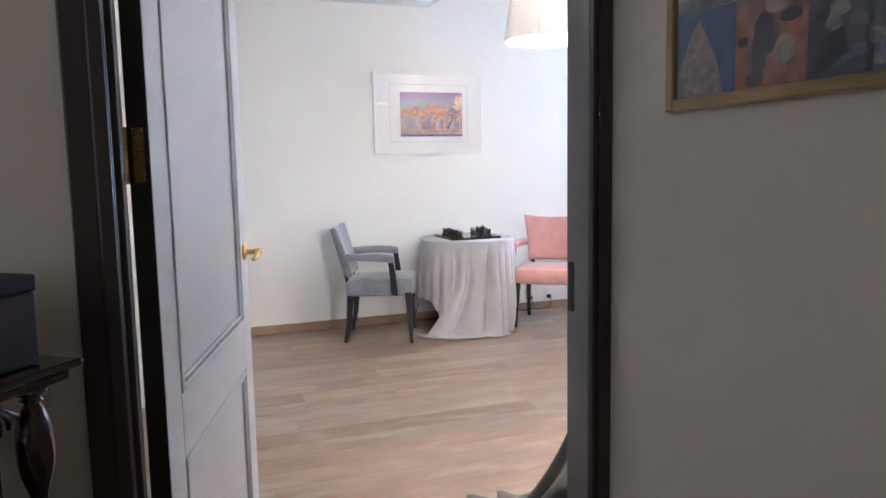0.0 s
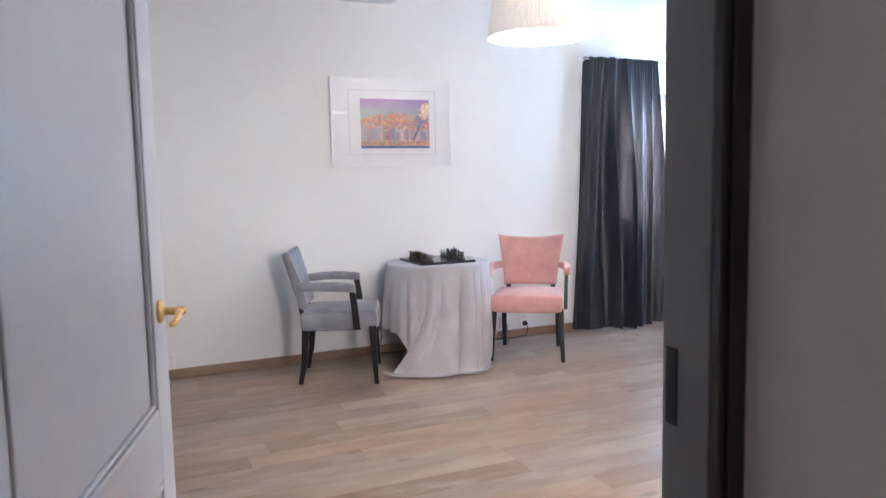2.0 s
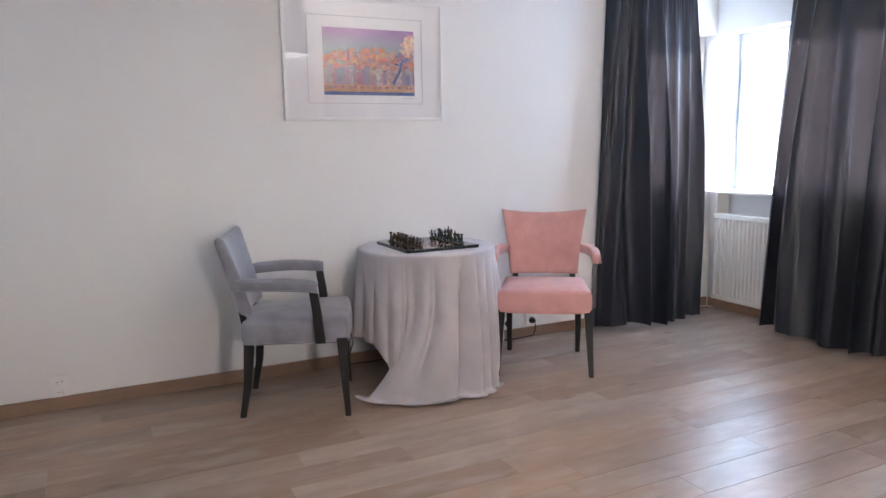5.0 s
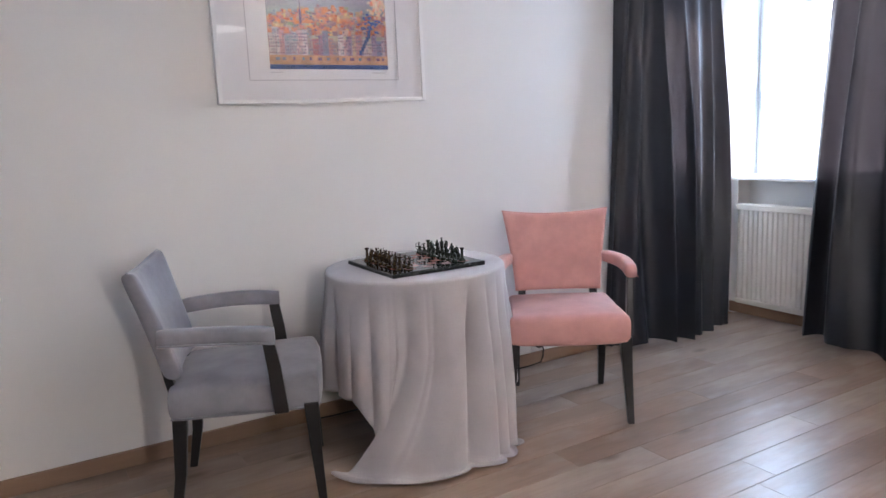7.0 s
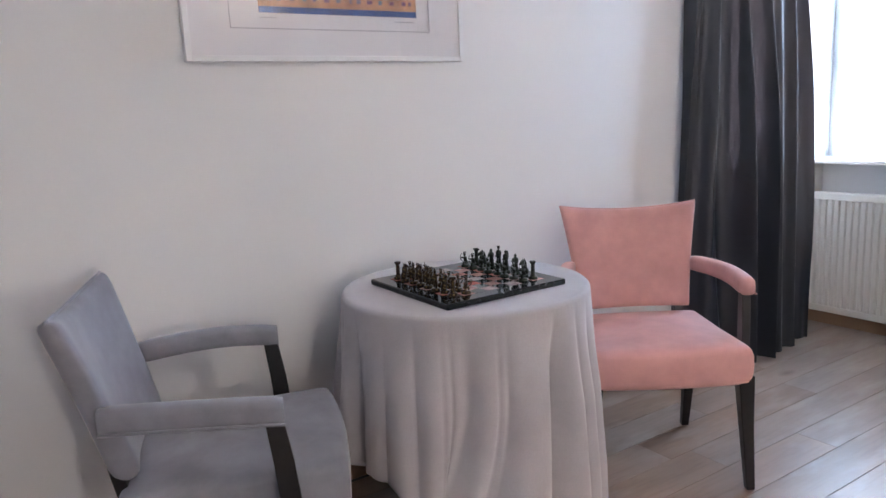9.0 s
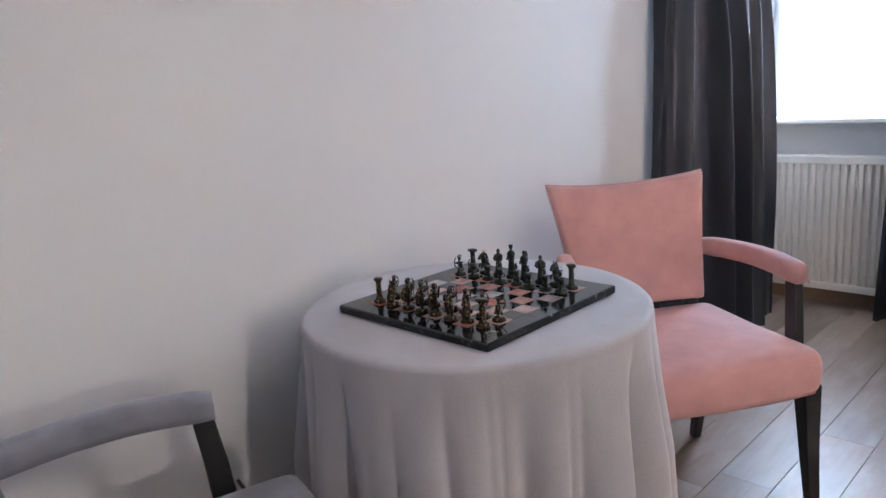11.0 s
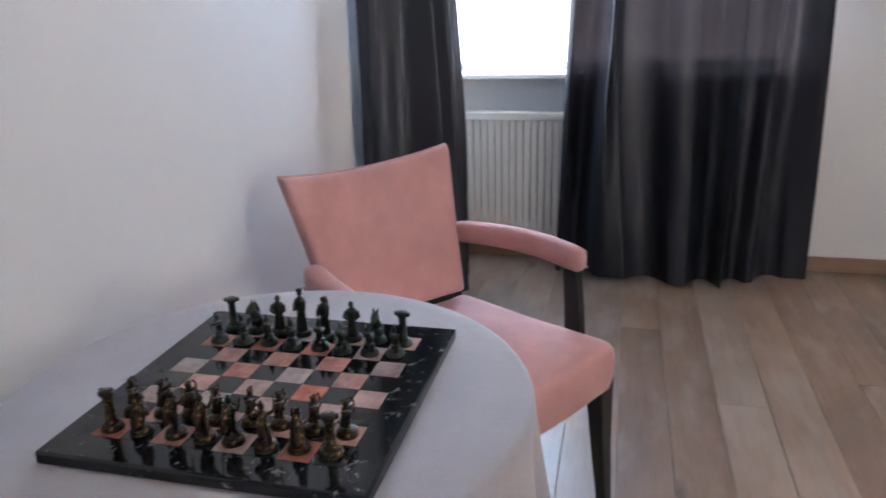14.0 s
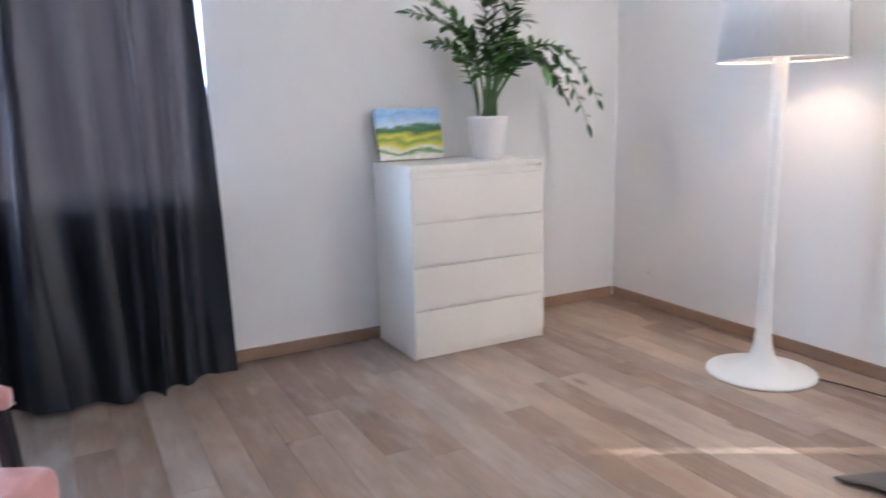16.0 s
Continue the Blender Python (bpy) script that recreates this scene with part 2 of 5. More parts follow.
def leaf_material():
    m, nt, b = nodes_of("glossy_dark_green_leaf")
    info = nt.nodes.new("ShaderNodeObjectInfo")
    c = ramp(nt, info.outputs["Random"], ((0.0, (0.018, 0.050, 0.016)), (0.6, (0.035, 0.090, 0.022)), (0.88, (0.06, 0.15, 0.03)), (1.0, (0.14, 0.34, 0.05))))
    n = noise_tex(nt, coords(nt), 60)
    nt.links.new(mixc(nt, 0.5, c, ramp(nt, n, ((0.3, (0.75, 0.75, 0.75)), (0.7, (1, 1, 1)))), 'MULTIPLY'), b.inputs["Base Color"])
    b.inputs["Roughness"].default_value = 0.28
    tr = nt.nodes.new("ShaderNodeBsdfTranslucent")
    tr.inputs[0].default_value = (0.10, 0.22, 0.03, 1)
    mx = nt.nodes.new("ShaderNodeMixShader")
    mx.inputs[0].default_value = 0.18
    nt.links.new(b.outputs[0], mx.inputs[1])
    nt.links.new(tr.outputs[0], mx.inputs[2])
    nt.links.new(mx.outputs[0], nt.nodes["Material Output"].inputs[0])
    return m


def marble_material(name, stops, vein, speck=False, rough=0.09, scale=45):
    m, nt, b = nodes_of(name)
    info = nt.nodes.new("ShaderNodeObjectInfo")
    tone = ramp(nt, info.outputs["Random"], stops)
    tc = nt.nodes.new("ShaderNodeTexCoord")
    add = nt.nodes.new("ShaderNodeVectorMath")
    add.operation = 'ADD'
    nt.links.new(tc.outputs["Object"], add.inputs[0])
    nt.links.new(info.outputs["Random"], add.inputs[1])
    n = noise_tex(nt, add.outputs[0], scale, 8, 0.7)
    c = mixc(nt, 0.8, tone, ramp(nt, n, ((0.35, vein), (0.6, (1, 1, 1)))), 'MULTIPLY')
    if speck:
        s = noise_tex(nt, add.outputs[0], 60, 5, 0.75)
        c = mixc(nt, ramp(nt, s, ((0.58, (0, 0, 0)), (0.66, (0.55, 0.55, 0.55)))), c, (0.45, 0.44, 0.42))
    nt.links.new(c, b.inputs["Base Color"])
    b.inputs["Roughness"].default_value = rough
    return m


def glass_material(name, rough=0.0):
    """Thin clear pane: see-through with a little mirror gloss."""
    m, nt, b = nodes_of(name)
    t = nt.nodes.new("ShaderNodeBsdfTransparent")
    g = nt.nodes.new("ShaderNodeBsdfGlossy")
    g.inputs["Roughness"].default_value = rough
    f = nt.nodes.new("ShaderNodeLayerWeight")
    pw = nt.nodes.new("ShaderNodeMath")
    pw.operation = 'POWER'
    nt.links.new(f.outputs["Facing"], pw.inputs[0])
    pw.inputs[1].default_value = 4.0
    ma = nt.nodes.new("ShaderNodeMath")
    ma.operation = 'MULTIPLY_ADD'
    nt.links.new(pw.outputs[0], ma.inputs[0])
    ma.inputs[1].default_value, ma.inputs[2].default_value = 0.5, 0.045
    mx = nt.nodes.new("ShaderNodeMixShader")
    nt.links.new(ma.outputs[0], mx.inputs[0])
    nt.links.new(t.outputs[0], mx.inputs[1])
    nt.links.new(g.outputs[0], mx.inputs[2])
    nt.links.new(mx.outputs[0], nt.nodes["Material Output"].inputs[0])
    return m


def patches_material(name, stops):
    """Paint whose colour changes from patch to patch of the mesh."""
    m, nt, b = nodes_of(name)
    geo = nt.nodes.new("ShaderNodeNewGeometry")
    c = ramp(nt, geo.outputs["Random Per Island"], stops)
    n = noise_tex(nt, coords(nt), 70, 5)
    nt.links.new(mixc(nt, 0.7, c, ramp(nt, n, ((0.3, (0.6, 0.6, 0.6)), (0.65, (1.1, 1.1, 1.1)))), 'MULTIPLY'), b.inputs["Base Color"])
    b.inputs["Roughness"].default_value = 0.7
    return m


def height_paint(name, z0, z1, stops, wobble=0.06, scale=14, stretch=(1, 1, 1)):
    """A painted sheet: bands of colour from z0 to z1 with brushy borders."""
    m, nt, b = nodes_of(name)
    v = coords(nt, stretch)
    sep = nt.nodes.new("ShaderNodeSeparateXYZ")
    nt.links.new(coords(nt), sep.inputs[0])
    mr = nt.nodes.new("ShaderNodeMapRange")
    mr.inputs[1].default_value, mr.inputs[2].default_value = z0, z1
    nt.links.new(sep.outputs[2], mr.inputs[0])
    n = noise_tex(nt, v, scale, 5)
    mm = nt.nodes.new("ShaderNodeMath")
    mm.operation = 'MULTIPLY_ADD'
    nt.links.new(n, mm.inputs[0])
    mm.inputs[1].default_value = wobble * 2
    sub = nt.nodes.new("ShaderNodeMath")
    sub.operation = 'SUBTRACT'
    nt.links.new(mr.outputs[0], sub.inputs[0])
    sub.inputs[1].default_value = wobble
    nt.links.new(sub.outputs[0], mm.inputs[2])
    c = ramp(nt, mm.outputs[0], stops)
    n3 = noise_tex(nt, v, scale * 4, 4)
    nt.links.new(mixc(nt, 0.6, c, ramp(nt, n3, ((0.3, (0.7, 0.7, 0.7)), (0.65, (1.1, 1.1, 1.1)))), 'MULTIPLY'), b.inputs["Base Color"])
    b.inputs["Roughness"].default_value = 0.6
    return m


CLOTH, CURTAIN, PLANK, LEAF = cloth_material(), curtain_material(), plank_material(), leaf_material()
PENDSHADE = shade_material("pleated_cream_shade", (0.84, 0.79, 0.75), (0.85, 0.76, 0.70), 0.035)
LAMPSHADE = shade_material("white_lamp_shade", (0.76, 0.75, 0.73), (0.7, 0.62, 0.5), 0.04)
LIGHTSTONE = marble_material("pink_marble", ((0.0, (0.46, 0.14, 0.09)), (0.3, (0.49, 0.25, 0.20)), (0.6, (0.47, 0.33, 0.30)), (1.0, (0.43, 0.37, 0.35))), (0.55, 0.5, 0.5))
DARKSTONE = marble_material("black_marble", ((0.0, (0.012, 0.014, 0.013)), (1.0, (0.035, 0.038, 0.036))), (0.5, 0.55, 0.5))
RIMSTONE = marble_material("black_speckled_marble", ((0.0, (0.010, 0.011, 0.012)), (1.0, (0.014, 0.015, 0.016))), (0.5, 0.55, 0.6), True)
PANE = glass_material("window_glass")
PICGLASS = glass_material("picture_glass", 0.02)
GLOW, gnt, gb = nodes_of("lit_lamp_diffuser")
gb.inputs["Base Color"].default_value = (0.9, 0.88, 0.84, 1)
gb.inputs["Emission Color"].default_value = (1.0, 0.95, 0.88, 1)
gb.inputs["Emission Strength"].default_value = 2.0


# ---- mesh helpers ----
def to_object(name, bm, material, smooth=False):
    me = bpy.data.meshes.new(name)
    bm.normal_update()
    bm.to_mesh(me)
    bm.free()
    if material is not None:
        me.materials.append(material)
    if smooth:
        for p in me.polygons:
            p.use_smooth = True
    return new(name, me)


def part(name, bm, material, parent, label="", smooth=False):
    ob = to_object(name, bm, material, smooth)
    ob.parent = parent
    if label:
        tagged(ob, label)
    return ob


def thing(name, label, category, m=None, group="", kind=""):
    ob = new(name)
    if m is not None:
        ob.matrix_basis = m
    return tagged(ob, label, category, group, kind)


def add_box(bm, x0, x1, y0, y1, z0, z1, bev=0.0, seg=2, m=None):
    ret = bmesh.ops.create_cube(bm, size=1.0)
    vs = ret["verts"]
    mm = Matrix.Translation(((x0 + x1) / 2, (y0 + y1) / 2, (z0 + z1) / 2)) @ Matrix.Diagonal((x1 - x0, y1 - y0, z1 - z0, 1))
    if m is not None:
        mm = m @ mm
    bmesh.ops.transform(bm, matrix=mm, verts=vs)
    if bev:
        es = list({e for v in vs for e in v.link_edges})
        bmesh.ops.bevel(bm, geom=es, offset=bev, segments=seg, affect='EDGES', profile=0.5)
    return bm


def box(x0, x1, y0, y1, z0, z1, bev=0.0, seg=2, m=None):
    return add_box(bmesh.new(), x0, x1, y0, y1, z0, z1, bev, seg, m)


def boxes(*rows):
    bm = bmesh.new()
    for r in rows:
        add_box(bm, *r)
    return bm


def add_lathe(bm, profile, seg=24, m=None, caps=True):
    rings = []
    for r, z in profile:
        ring = []
        for i in range(seg):
            a = 2 * math.pi * i / seg
            p = Vector((r * math.cos(a), r * math.sin(a), z))
            ring.append(bm.verts.new(m @ p if m is not None else p))
        rings.append(ring)
    for a, b in zip(rings, rings[1:]):
        for i in range(seg):
            j = (i + 1) % seg
            bm.faces.new((a[i], a[j], b[j], b[i]))
    if caps:
        bm.faces.new(list(reversed(rings[0])))
        bm.faces.new(rings[-1])
    return bm


def lathe(profile, seg=24, m=None, caps=True):
    return add_lathe(bmesh.new(), profile, seg, m, caps)


def add_tube(bm, pts, radii, seg=10, flat=1.0):
    """A tube along points; flat squeezes it across its second side."""
    pts = [Vector(p) for p in pts]
    if isinstance(radii, (int, float)):
        radii = [radii] * len(pts)
    rings = []
    ref = Vector((0, 0, 1))
    for i, p in enumerate(pts):
        d = (pts[min(i + 1, len(pts) - 1)] - pts[max(i - 1, 0)]).normalized()
        side = d.cross(ref)
        if side.length < 0.05:
            side = d.cross(Vector((0, 1, 0)))
        side.normalize()
        up = side.cross(d).normalized()
        rings.append([bm.verts.new(p + radii[i] * (side * math.cos(2 * math.pi * k / seg) + up * flat * math.sin(2 * math.pi * k / seg))) for k in range(seg)])
    for a, b in zip(rings, rings[1:]):
        for k in range(seg):
            j = (k + 1) % seg
            bm.faces.new((a[k], a[j], b[j], b[k]))
    bm.faces.new(list(reversed(rings[0])))
    bm.faces.new(rings[-1])
    bmesh.ops.recalc_face_normals(bm, faces=bm.faces[:])
    return bm


def tube(pts, radii, seg=10, flat=1.0):
    return add_tube(bmesh.new(), pts, radii, seg, flat)


def beam(pts, sizes, bev=0.003):
    """A tapered rectangular bar: points with (half width x, half width y) at each."""
    bm = bmesh.new()
    rings = [[bm.verts.new((p[0] + sx * hx, p[1] + sy * hy, p[2])) for sx, sy in ((-1, -1), (1, -1), (1, 1), (-1, 1))] for p, (hx, hy) in zip(pts, sizes)]
    for a, b in zip(rings, rings[1:]):
        for k in range(4):
            j = (k + 1) % 4
            bm.faces.new((a[k], a[j], b[j], b[k]))
    bm.faces.new(list(reversed(rings[0])))
    bm.faces.new(rings[-1])
    bmesh.ops.recalc_face_normals(bm, faces=bm.faces[:])
    if bev:
        bmesh.ops.bevel(bm, geom=bm.edges[:], offset=bev, segments=2, affect='EDGES', profile=0.5)
    return bm


def pillow(place, nu=22, nv=22, n=9, square=0.5):
    """A padded closed slab: place(u, v, s) with u, v in -1..1 and s from -1 (under) to 1 (over)."""
    bm = bmesh.new()
    us = [math.sin(math.pi / 2 * (2 * i / nu - 1)) for i in range(nu + 1)]
    vs = [math.sin(math.pi / 2 * (2 * i / nv - 1)) for i in range(nv + 1)]
    grids = []
    for s in (1, -1):
        g = []
        for u in us:
            row = []
            for v in vs:
                e = max(0.0, (1 - abs(u) ** n) * (1 - abs(v) ** n)) ** square
                row.append(bm.verts.new(place(u, v, s * e)))
            g.append(row)
        grids.append(g)
    for k, g in enumerate(grids):
        for i in range(nu):
            for j in range(nv):
                q = (g[i][j], g[i + 1][j], g[i + 1][j + 1], g[i][j + 1])
                bm.faces.new(q if k == 0 else tuple(reversed(q)))
    bmesh.ops.remove_doubles(bm, verts=bm.verts[:], dist=0.00005)
    bmesh.ops.recalc_face_normals(bm, faces=bm.faces[:])
    return bm


# ---- the room's shell ----
H = 2.75
ROOM_L = -5.25
wall_north = tagged(to_object("wall_north", boxes((ROOM_L, -1.03, 0.0, 0.35, 0, H)), WALL), "white painted plaster wall", "wall", kind="structure")
wall_corner = tagged(to_object("wall_north_window", boxes(
    (-1.03, -0.62, 0.09, 0.35, -0.02, H), (0.04, 0.35, 0.09, 0.35, -0.02, H),
    (-0.62, 0.04, 0.09, 0.35, -0.02, 0.848), (-0.62, 0.04, 0.09, 0.35, 1.97, H)), WALL), "white painted wall round a small window", "wall", kind="structure")
wall_east = tagged(to_object("wall_east", boxes(
    (0.0, 0.35, 0.03, 0.09, -0.02, H), (0.0, 0.35, -4.30, -1.62, -0.02, H),
    (0.0, 0.35, -1.62, 0.03, -0.02, 0.10), (0.12, 0.35, -1.62, 0.03, 0.10, 0.848), (0.0, 0.35, -1.62, 0.03, 1.97, H)), WALL), "white painted wall with a window", "wall", kind="structure")
DX0, DX1, DTOP = -4.735, -3.798, 2.08
wall_south = tagged(to_object("wall_south", boxes(
    (DX1, 0.0, -4.28, -4.19, 0, H), (ROOM_L, DX0, -4.28, -4.19, 0, H), (DX0, DX1, -4.28, -4.19, DTOP, H)), WALL), "white painted wall with a doorway", "wall", kind="structure")
wall_west = tagged(to_object("wall_west", boxes((ROOM_L - 0.15, ROOM_L, -4.28, 0.35, 0, H)), WALL), "white painted wall behind the wardrobe", "wall", kind="structure")


def ceiling():
    bm = boxes((ROOM_L, -2.70, -4.28, 0.35, 2.51, 2.80))
    prof = ((-2.70, 2.68), (-1.20, 2.68), (0.05, 2.345), (0.05, 2.80), (-2.70, 2.80))
    a = [bm.verts.new((x, -4.28, z)) for x, z in prof]
    b = [bm.verts.new((x, 0.35, z)) for x, z in prof]
    for i in range(len(prof)):
        j = (i + 1) % len(prof)
        bm.faces.new((a[i], a[j], b[j], b[i]))
    bm.faces.new(a), bm.faces.new(list(reversed(b)))
    bmesh.ops.recalc_face_normals(bm, faces=bm.faces[:])
    return tagged(to_object("ceiling", bm, CEIL), "white ceiling with a dropped part and a slope", "ceiling", kind="structure")


ceiling()
floor = tagged(to_object("floor", boxes((ROOM_L, 0.0, -4.28, 0.09, -0.10, -0.012)), BASEWOOD), "whitewashed oak plank floor", "floor", kind="structure")

# hall before the door
tagged(to_object("wall_hall_east", boxes((-3.775, -3.65, -7.3, -4.28, 0, H)), HALLWALL), "beige painted hall wall", "wall", kind="structure")
tagged(to_object("wall_hall_north", boxes((-6.6, DX0 - 0.04, -4.30, -4.281, 0, H)), HALLWALL), "beige painted hall wall", "wall", kind="structure")
tagged(to_object("wall_hall_south", boxes((-6.6, -3.65, -7.45, -7.3, 0, H)), HALLWALL), "beige painted hall wall", "wall", kind="structure")
tagged(to_object("wall_hall_west", boxes((-6.75, -6.6, -7.45, -4.28, 0, H)), HALLWALL), "beige painted hall wall", "wall", kind="structure")
tagged(to_object("ceiling_hall", boxes((-6.75, -3.65, -7.45, -4.28, 2.51, 2.6)), CEIL), "white hall ceiling", "ceiling", kind="structure")
tagged(to_object("floor_hall", boxes((-6.75, -3.65, -7.45, -4.28, -0.10, -0.001)), HALLFLOOR), "brown wooden hall floor", "floor", kind="structure")
tagged(to_object("wall_hall_door_head", boxes((DX0 - 0.039, -3.775, -4.30, -4.281, DTOP + 0.09, H)), HALLWALL), "beige painted hall wall", "wall", kind="structure")
tagged(to_object("ground", boxes((-60, 60, -60, 60, -0.6, -0.5)), surface("pale_paving", (0.35, 0.34, 0.32), 0.9, big=0.3, fine=6)), "pale paved ground outside the house", "ground", kind="structure")


# added glowing panels outside, standing in for overexposed daylight behind the windows
GLARE, glare_nt, glare_b = nodes_of("glowing_daylight_panel")
glare_b.inputs["Base Color"].default_value = (0.8, 0.8, 0.8, 1)
glare_b.inputs["Emission Color"].default_value = (0.93, 0.97, 1.0, 1)
glare_b.inputs["Emission Strength"].default_value = 2.4
GLARE_NORTH = GLARE.copy()
GLARE_NORTH.name = "brighter_daylight_panel"
GLARE_NORTH.node_tree.nodes["Principled BSDF"].inputs["Emission Strength"].default_value = 4.0
tagged(to_object("backdrop", boxes((4.0, 4.05, -9.0, 6.5, -0.5, 7.0)), GLARE), "glowing panel for white daylight outside the window", "backdrop", kind="structure")
tagged(to_object("backdrop", boxes((-4.0, 3.9, 6.5, 6.55, -0.5, 2.7)), GLARE_NORTH), "glowing panel for white daylight outside the small window", "backdrop", kind="structure")


def skirting(name, x0, x1, y0, y1):
    bm = box(x0, x1, y0, y1, 0.0, 0.066, 0.004)
    return tagged(to_object(name, bm, BASEWOOD), "oak skirting board", "baseboard", kind="structure")


skirting("baseboard", -4.60, -1.03, -0.016, -0.001)
skirting("baseboard", -1.02, -0.02, 0.073, 0.089)
skirting("baseboard", -0.016, -0.001, -4.172, 0.07)
skirting("baseboard", -3.70, -0.02, -4.189, -4.173)


# ---- windows ----
def window(name, m, width, z0, z1, sashes, head):
    """A white plastic window in its own plane: x along the wall, y outward; head: height of the frame's top bar."""
    w = thing(name, "white plastic framed window", "window", m, kind="structure")
    f, g = 0.030, 0.040
    fr = bmesh.new()
    for r in ((0, f, 0, 0.07, z0, z1), (width - f, width, 0, 0.07, z0, z1), (f, width - f, 0, 0.07, z0, z0 + 0.015), (f, width - f, 0, 0.07, z1 - head, z1)):
        add_box(fr, *r, 0.004)
    part("window_frame", fr, PVC, w)
    step = (width - 2 * f) / sashes
    lo, hi = z0 + 0.015, z1 - head
    for k in range(sashes):
        a, b = f + k * step, f + (k + 1) * step
        s = bmesh.new()
        for r in ((a, a + g, -0.012, 0.05, lo, hi), (b - g, b, -0.012, 0.05, lo, hi),
                  (a + g, b - g, -0.012, 0.05, lo, lo + g), (a + g, b - g, -0.012, 0.05, hi - g, hi)):
            add_box(s, *r, 0.004)
        sash = part("sash", s, PVC, w)
        pane = part("pane", box(a + g, b - g, 0.018, 0.024, lo + g, hi - g), PANE, sash, "clear glass pane")
        pane.visible_shadow = False
        part("sash_handle", boxes((a + 0.008, a + 0.032, -0.022, -0.0125, 1.33, 1.39, 0.003), (a + 0.014, a + 0.026, -0.036, -0.0225, 1.26, 1.38, 0.004)), PVC, sash)
    return w


window("window_1", pose(0.17, 0.03, 0, 0, 0, -90), 1.65, 0.848, 1.97, 2, 0.070)
window("window_2", pose(-0.62, 0.24, 0), 0.66, 0.848, 1.97, 1, 0.095)
tagged(to_object("window_sill", box(-0.070, 0.17, -1.62, 0.03, 0.849, 0.870, 0.005), WHITELAM), "white window sill over the radiator", "window sill", kind="structure")
tagged(to_object("window_sill", box(-0.62, -0.005, 0.065, 0.24, 0.849, 0.870, 0.005), WHITELAM), "white sill of the small window", "window sill", kind="structure")


# ---- radiator ----
def radiator():
    r = thing("radiator", "white panel radiator below the window", "radiator", pose(-0.020, -0.03, 0, 0, 0, -90))
    L, z0, z1, d = 1.20, 0.085, 0.705, 0.072
    bm = bmesh.new()
    # fluted front: x along, y towards the room is negative
    n = int(L / 0.0333)
    xs, ys = [], []
    for i in range(n):
        for fx, dy in ((0.05, 0.0), (0.22, 0.009), (0.42, 0.009), (0.60, 0.0)):
            xs.append(0.012 + (i + fx) * (L - 0.024) / n)
            ys.append(-d + dy)
    lo = [bm.verts.new((x, y, z0 + 0.035)) for x, y in zip(xs, ys)]
    hi = [bm.verts.new((x, y, z1 - 0.035)) for x, y in zip(xs, ys)]
    for i in range(len(xs) - 1):
        bm.faces.new((lo[i], lo[i + 1], hi[i + 1], hi[i]))
    part("front_plate", box(0.0, L, -d + 0.010, -d + 0.022, z0, z1, 0.004), RADPAINT, r)
    part("front_panel", bm, RADPAINT, r)
    part("bottom_rail", box(0.0, L, -d - 0.001, -d + 0.0095, z0, z0 + 0.036, 0.004), RADPAINT, r)
    part("top_rail", box(0.0, L, -d - 0.001, -d + 0.0095, z1 - 0.036, z1, 0.004), RADPAINT, r)
    part("back_panel", box(0.0, L, -0.026, -0.012, z0, z1, 0.004), RADPAINT, r)
    part("side_panel", box(-0.002, 0.008, -d + 0.023, -0.027, z0 + 0.01, z1 - 0.002, 0.002), RADPAINT, r)
    part("side_panel", box(L - 0.008, L + 0.002, -d + 0.023, -0.027, z0 + 0.01, z1 - 0.002, 0.002), RADPAINT, r)
    g = bmesh.new()
    for i in range(40):
        x = 0.015 + i * (L - 0.04) / 39
        add_box(g, x, x + 0.012, -d + 0.023, -0.027, z1 - 0.012, z1 - 0.004)
    part("top_grille", g, RADPAINT, r)
    for x in (0.25, 0.95):
        part("bracket", box(x, x + 0.03, -0.011, 0.139, 0.18, 0.62, 0.002), RADPAINT, r)
    for x in (1.08, 1.13):
        part("pipe", tube([(x, -0.05, z0 + 0.03), (x, -0.05, -0.005)], 0.008), RADPAINT, r)
    return r


radiator()


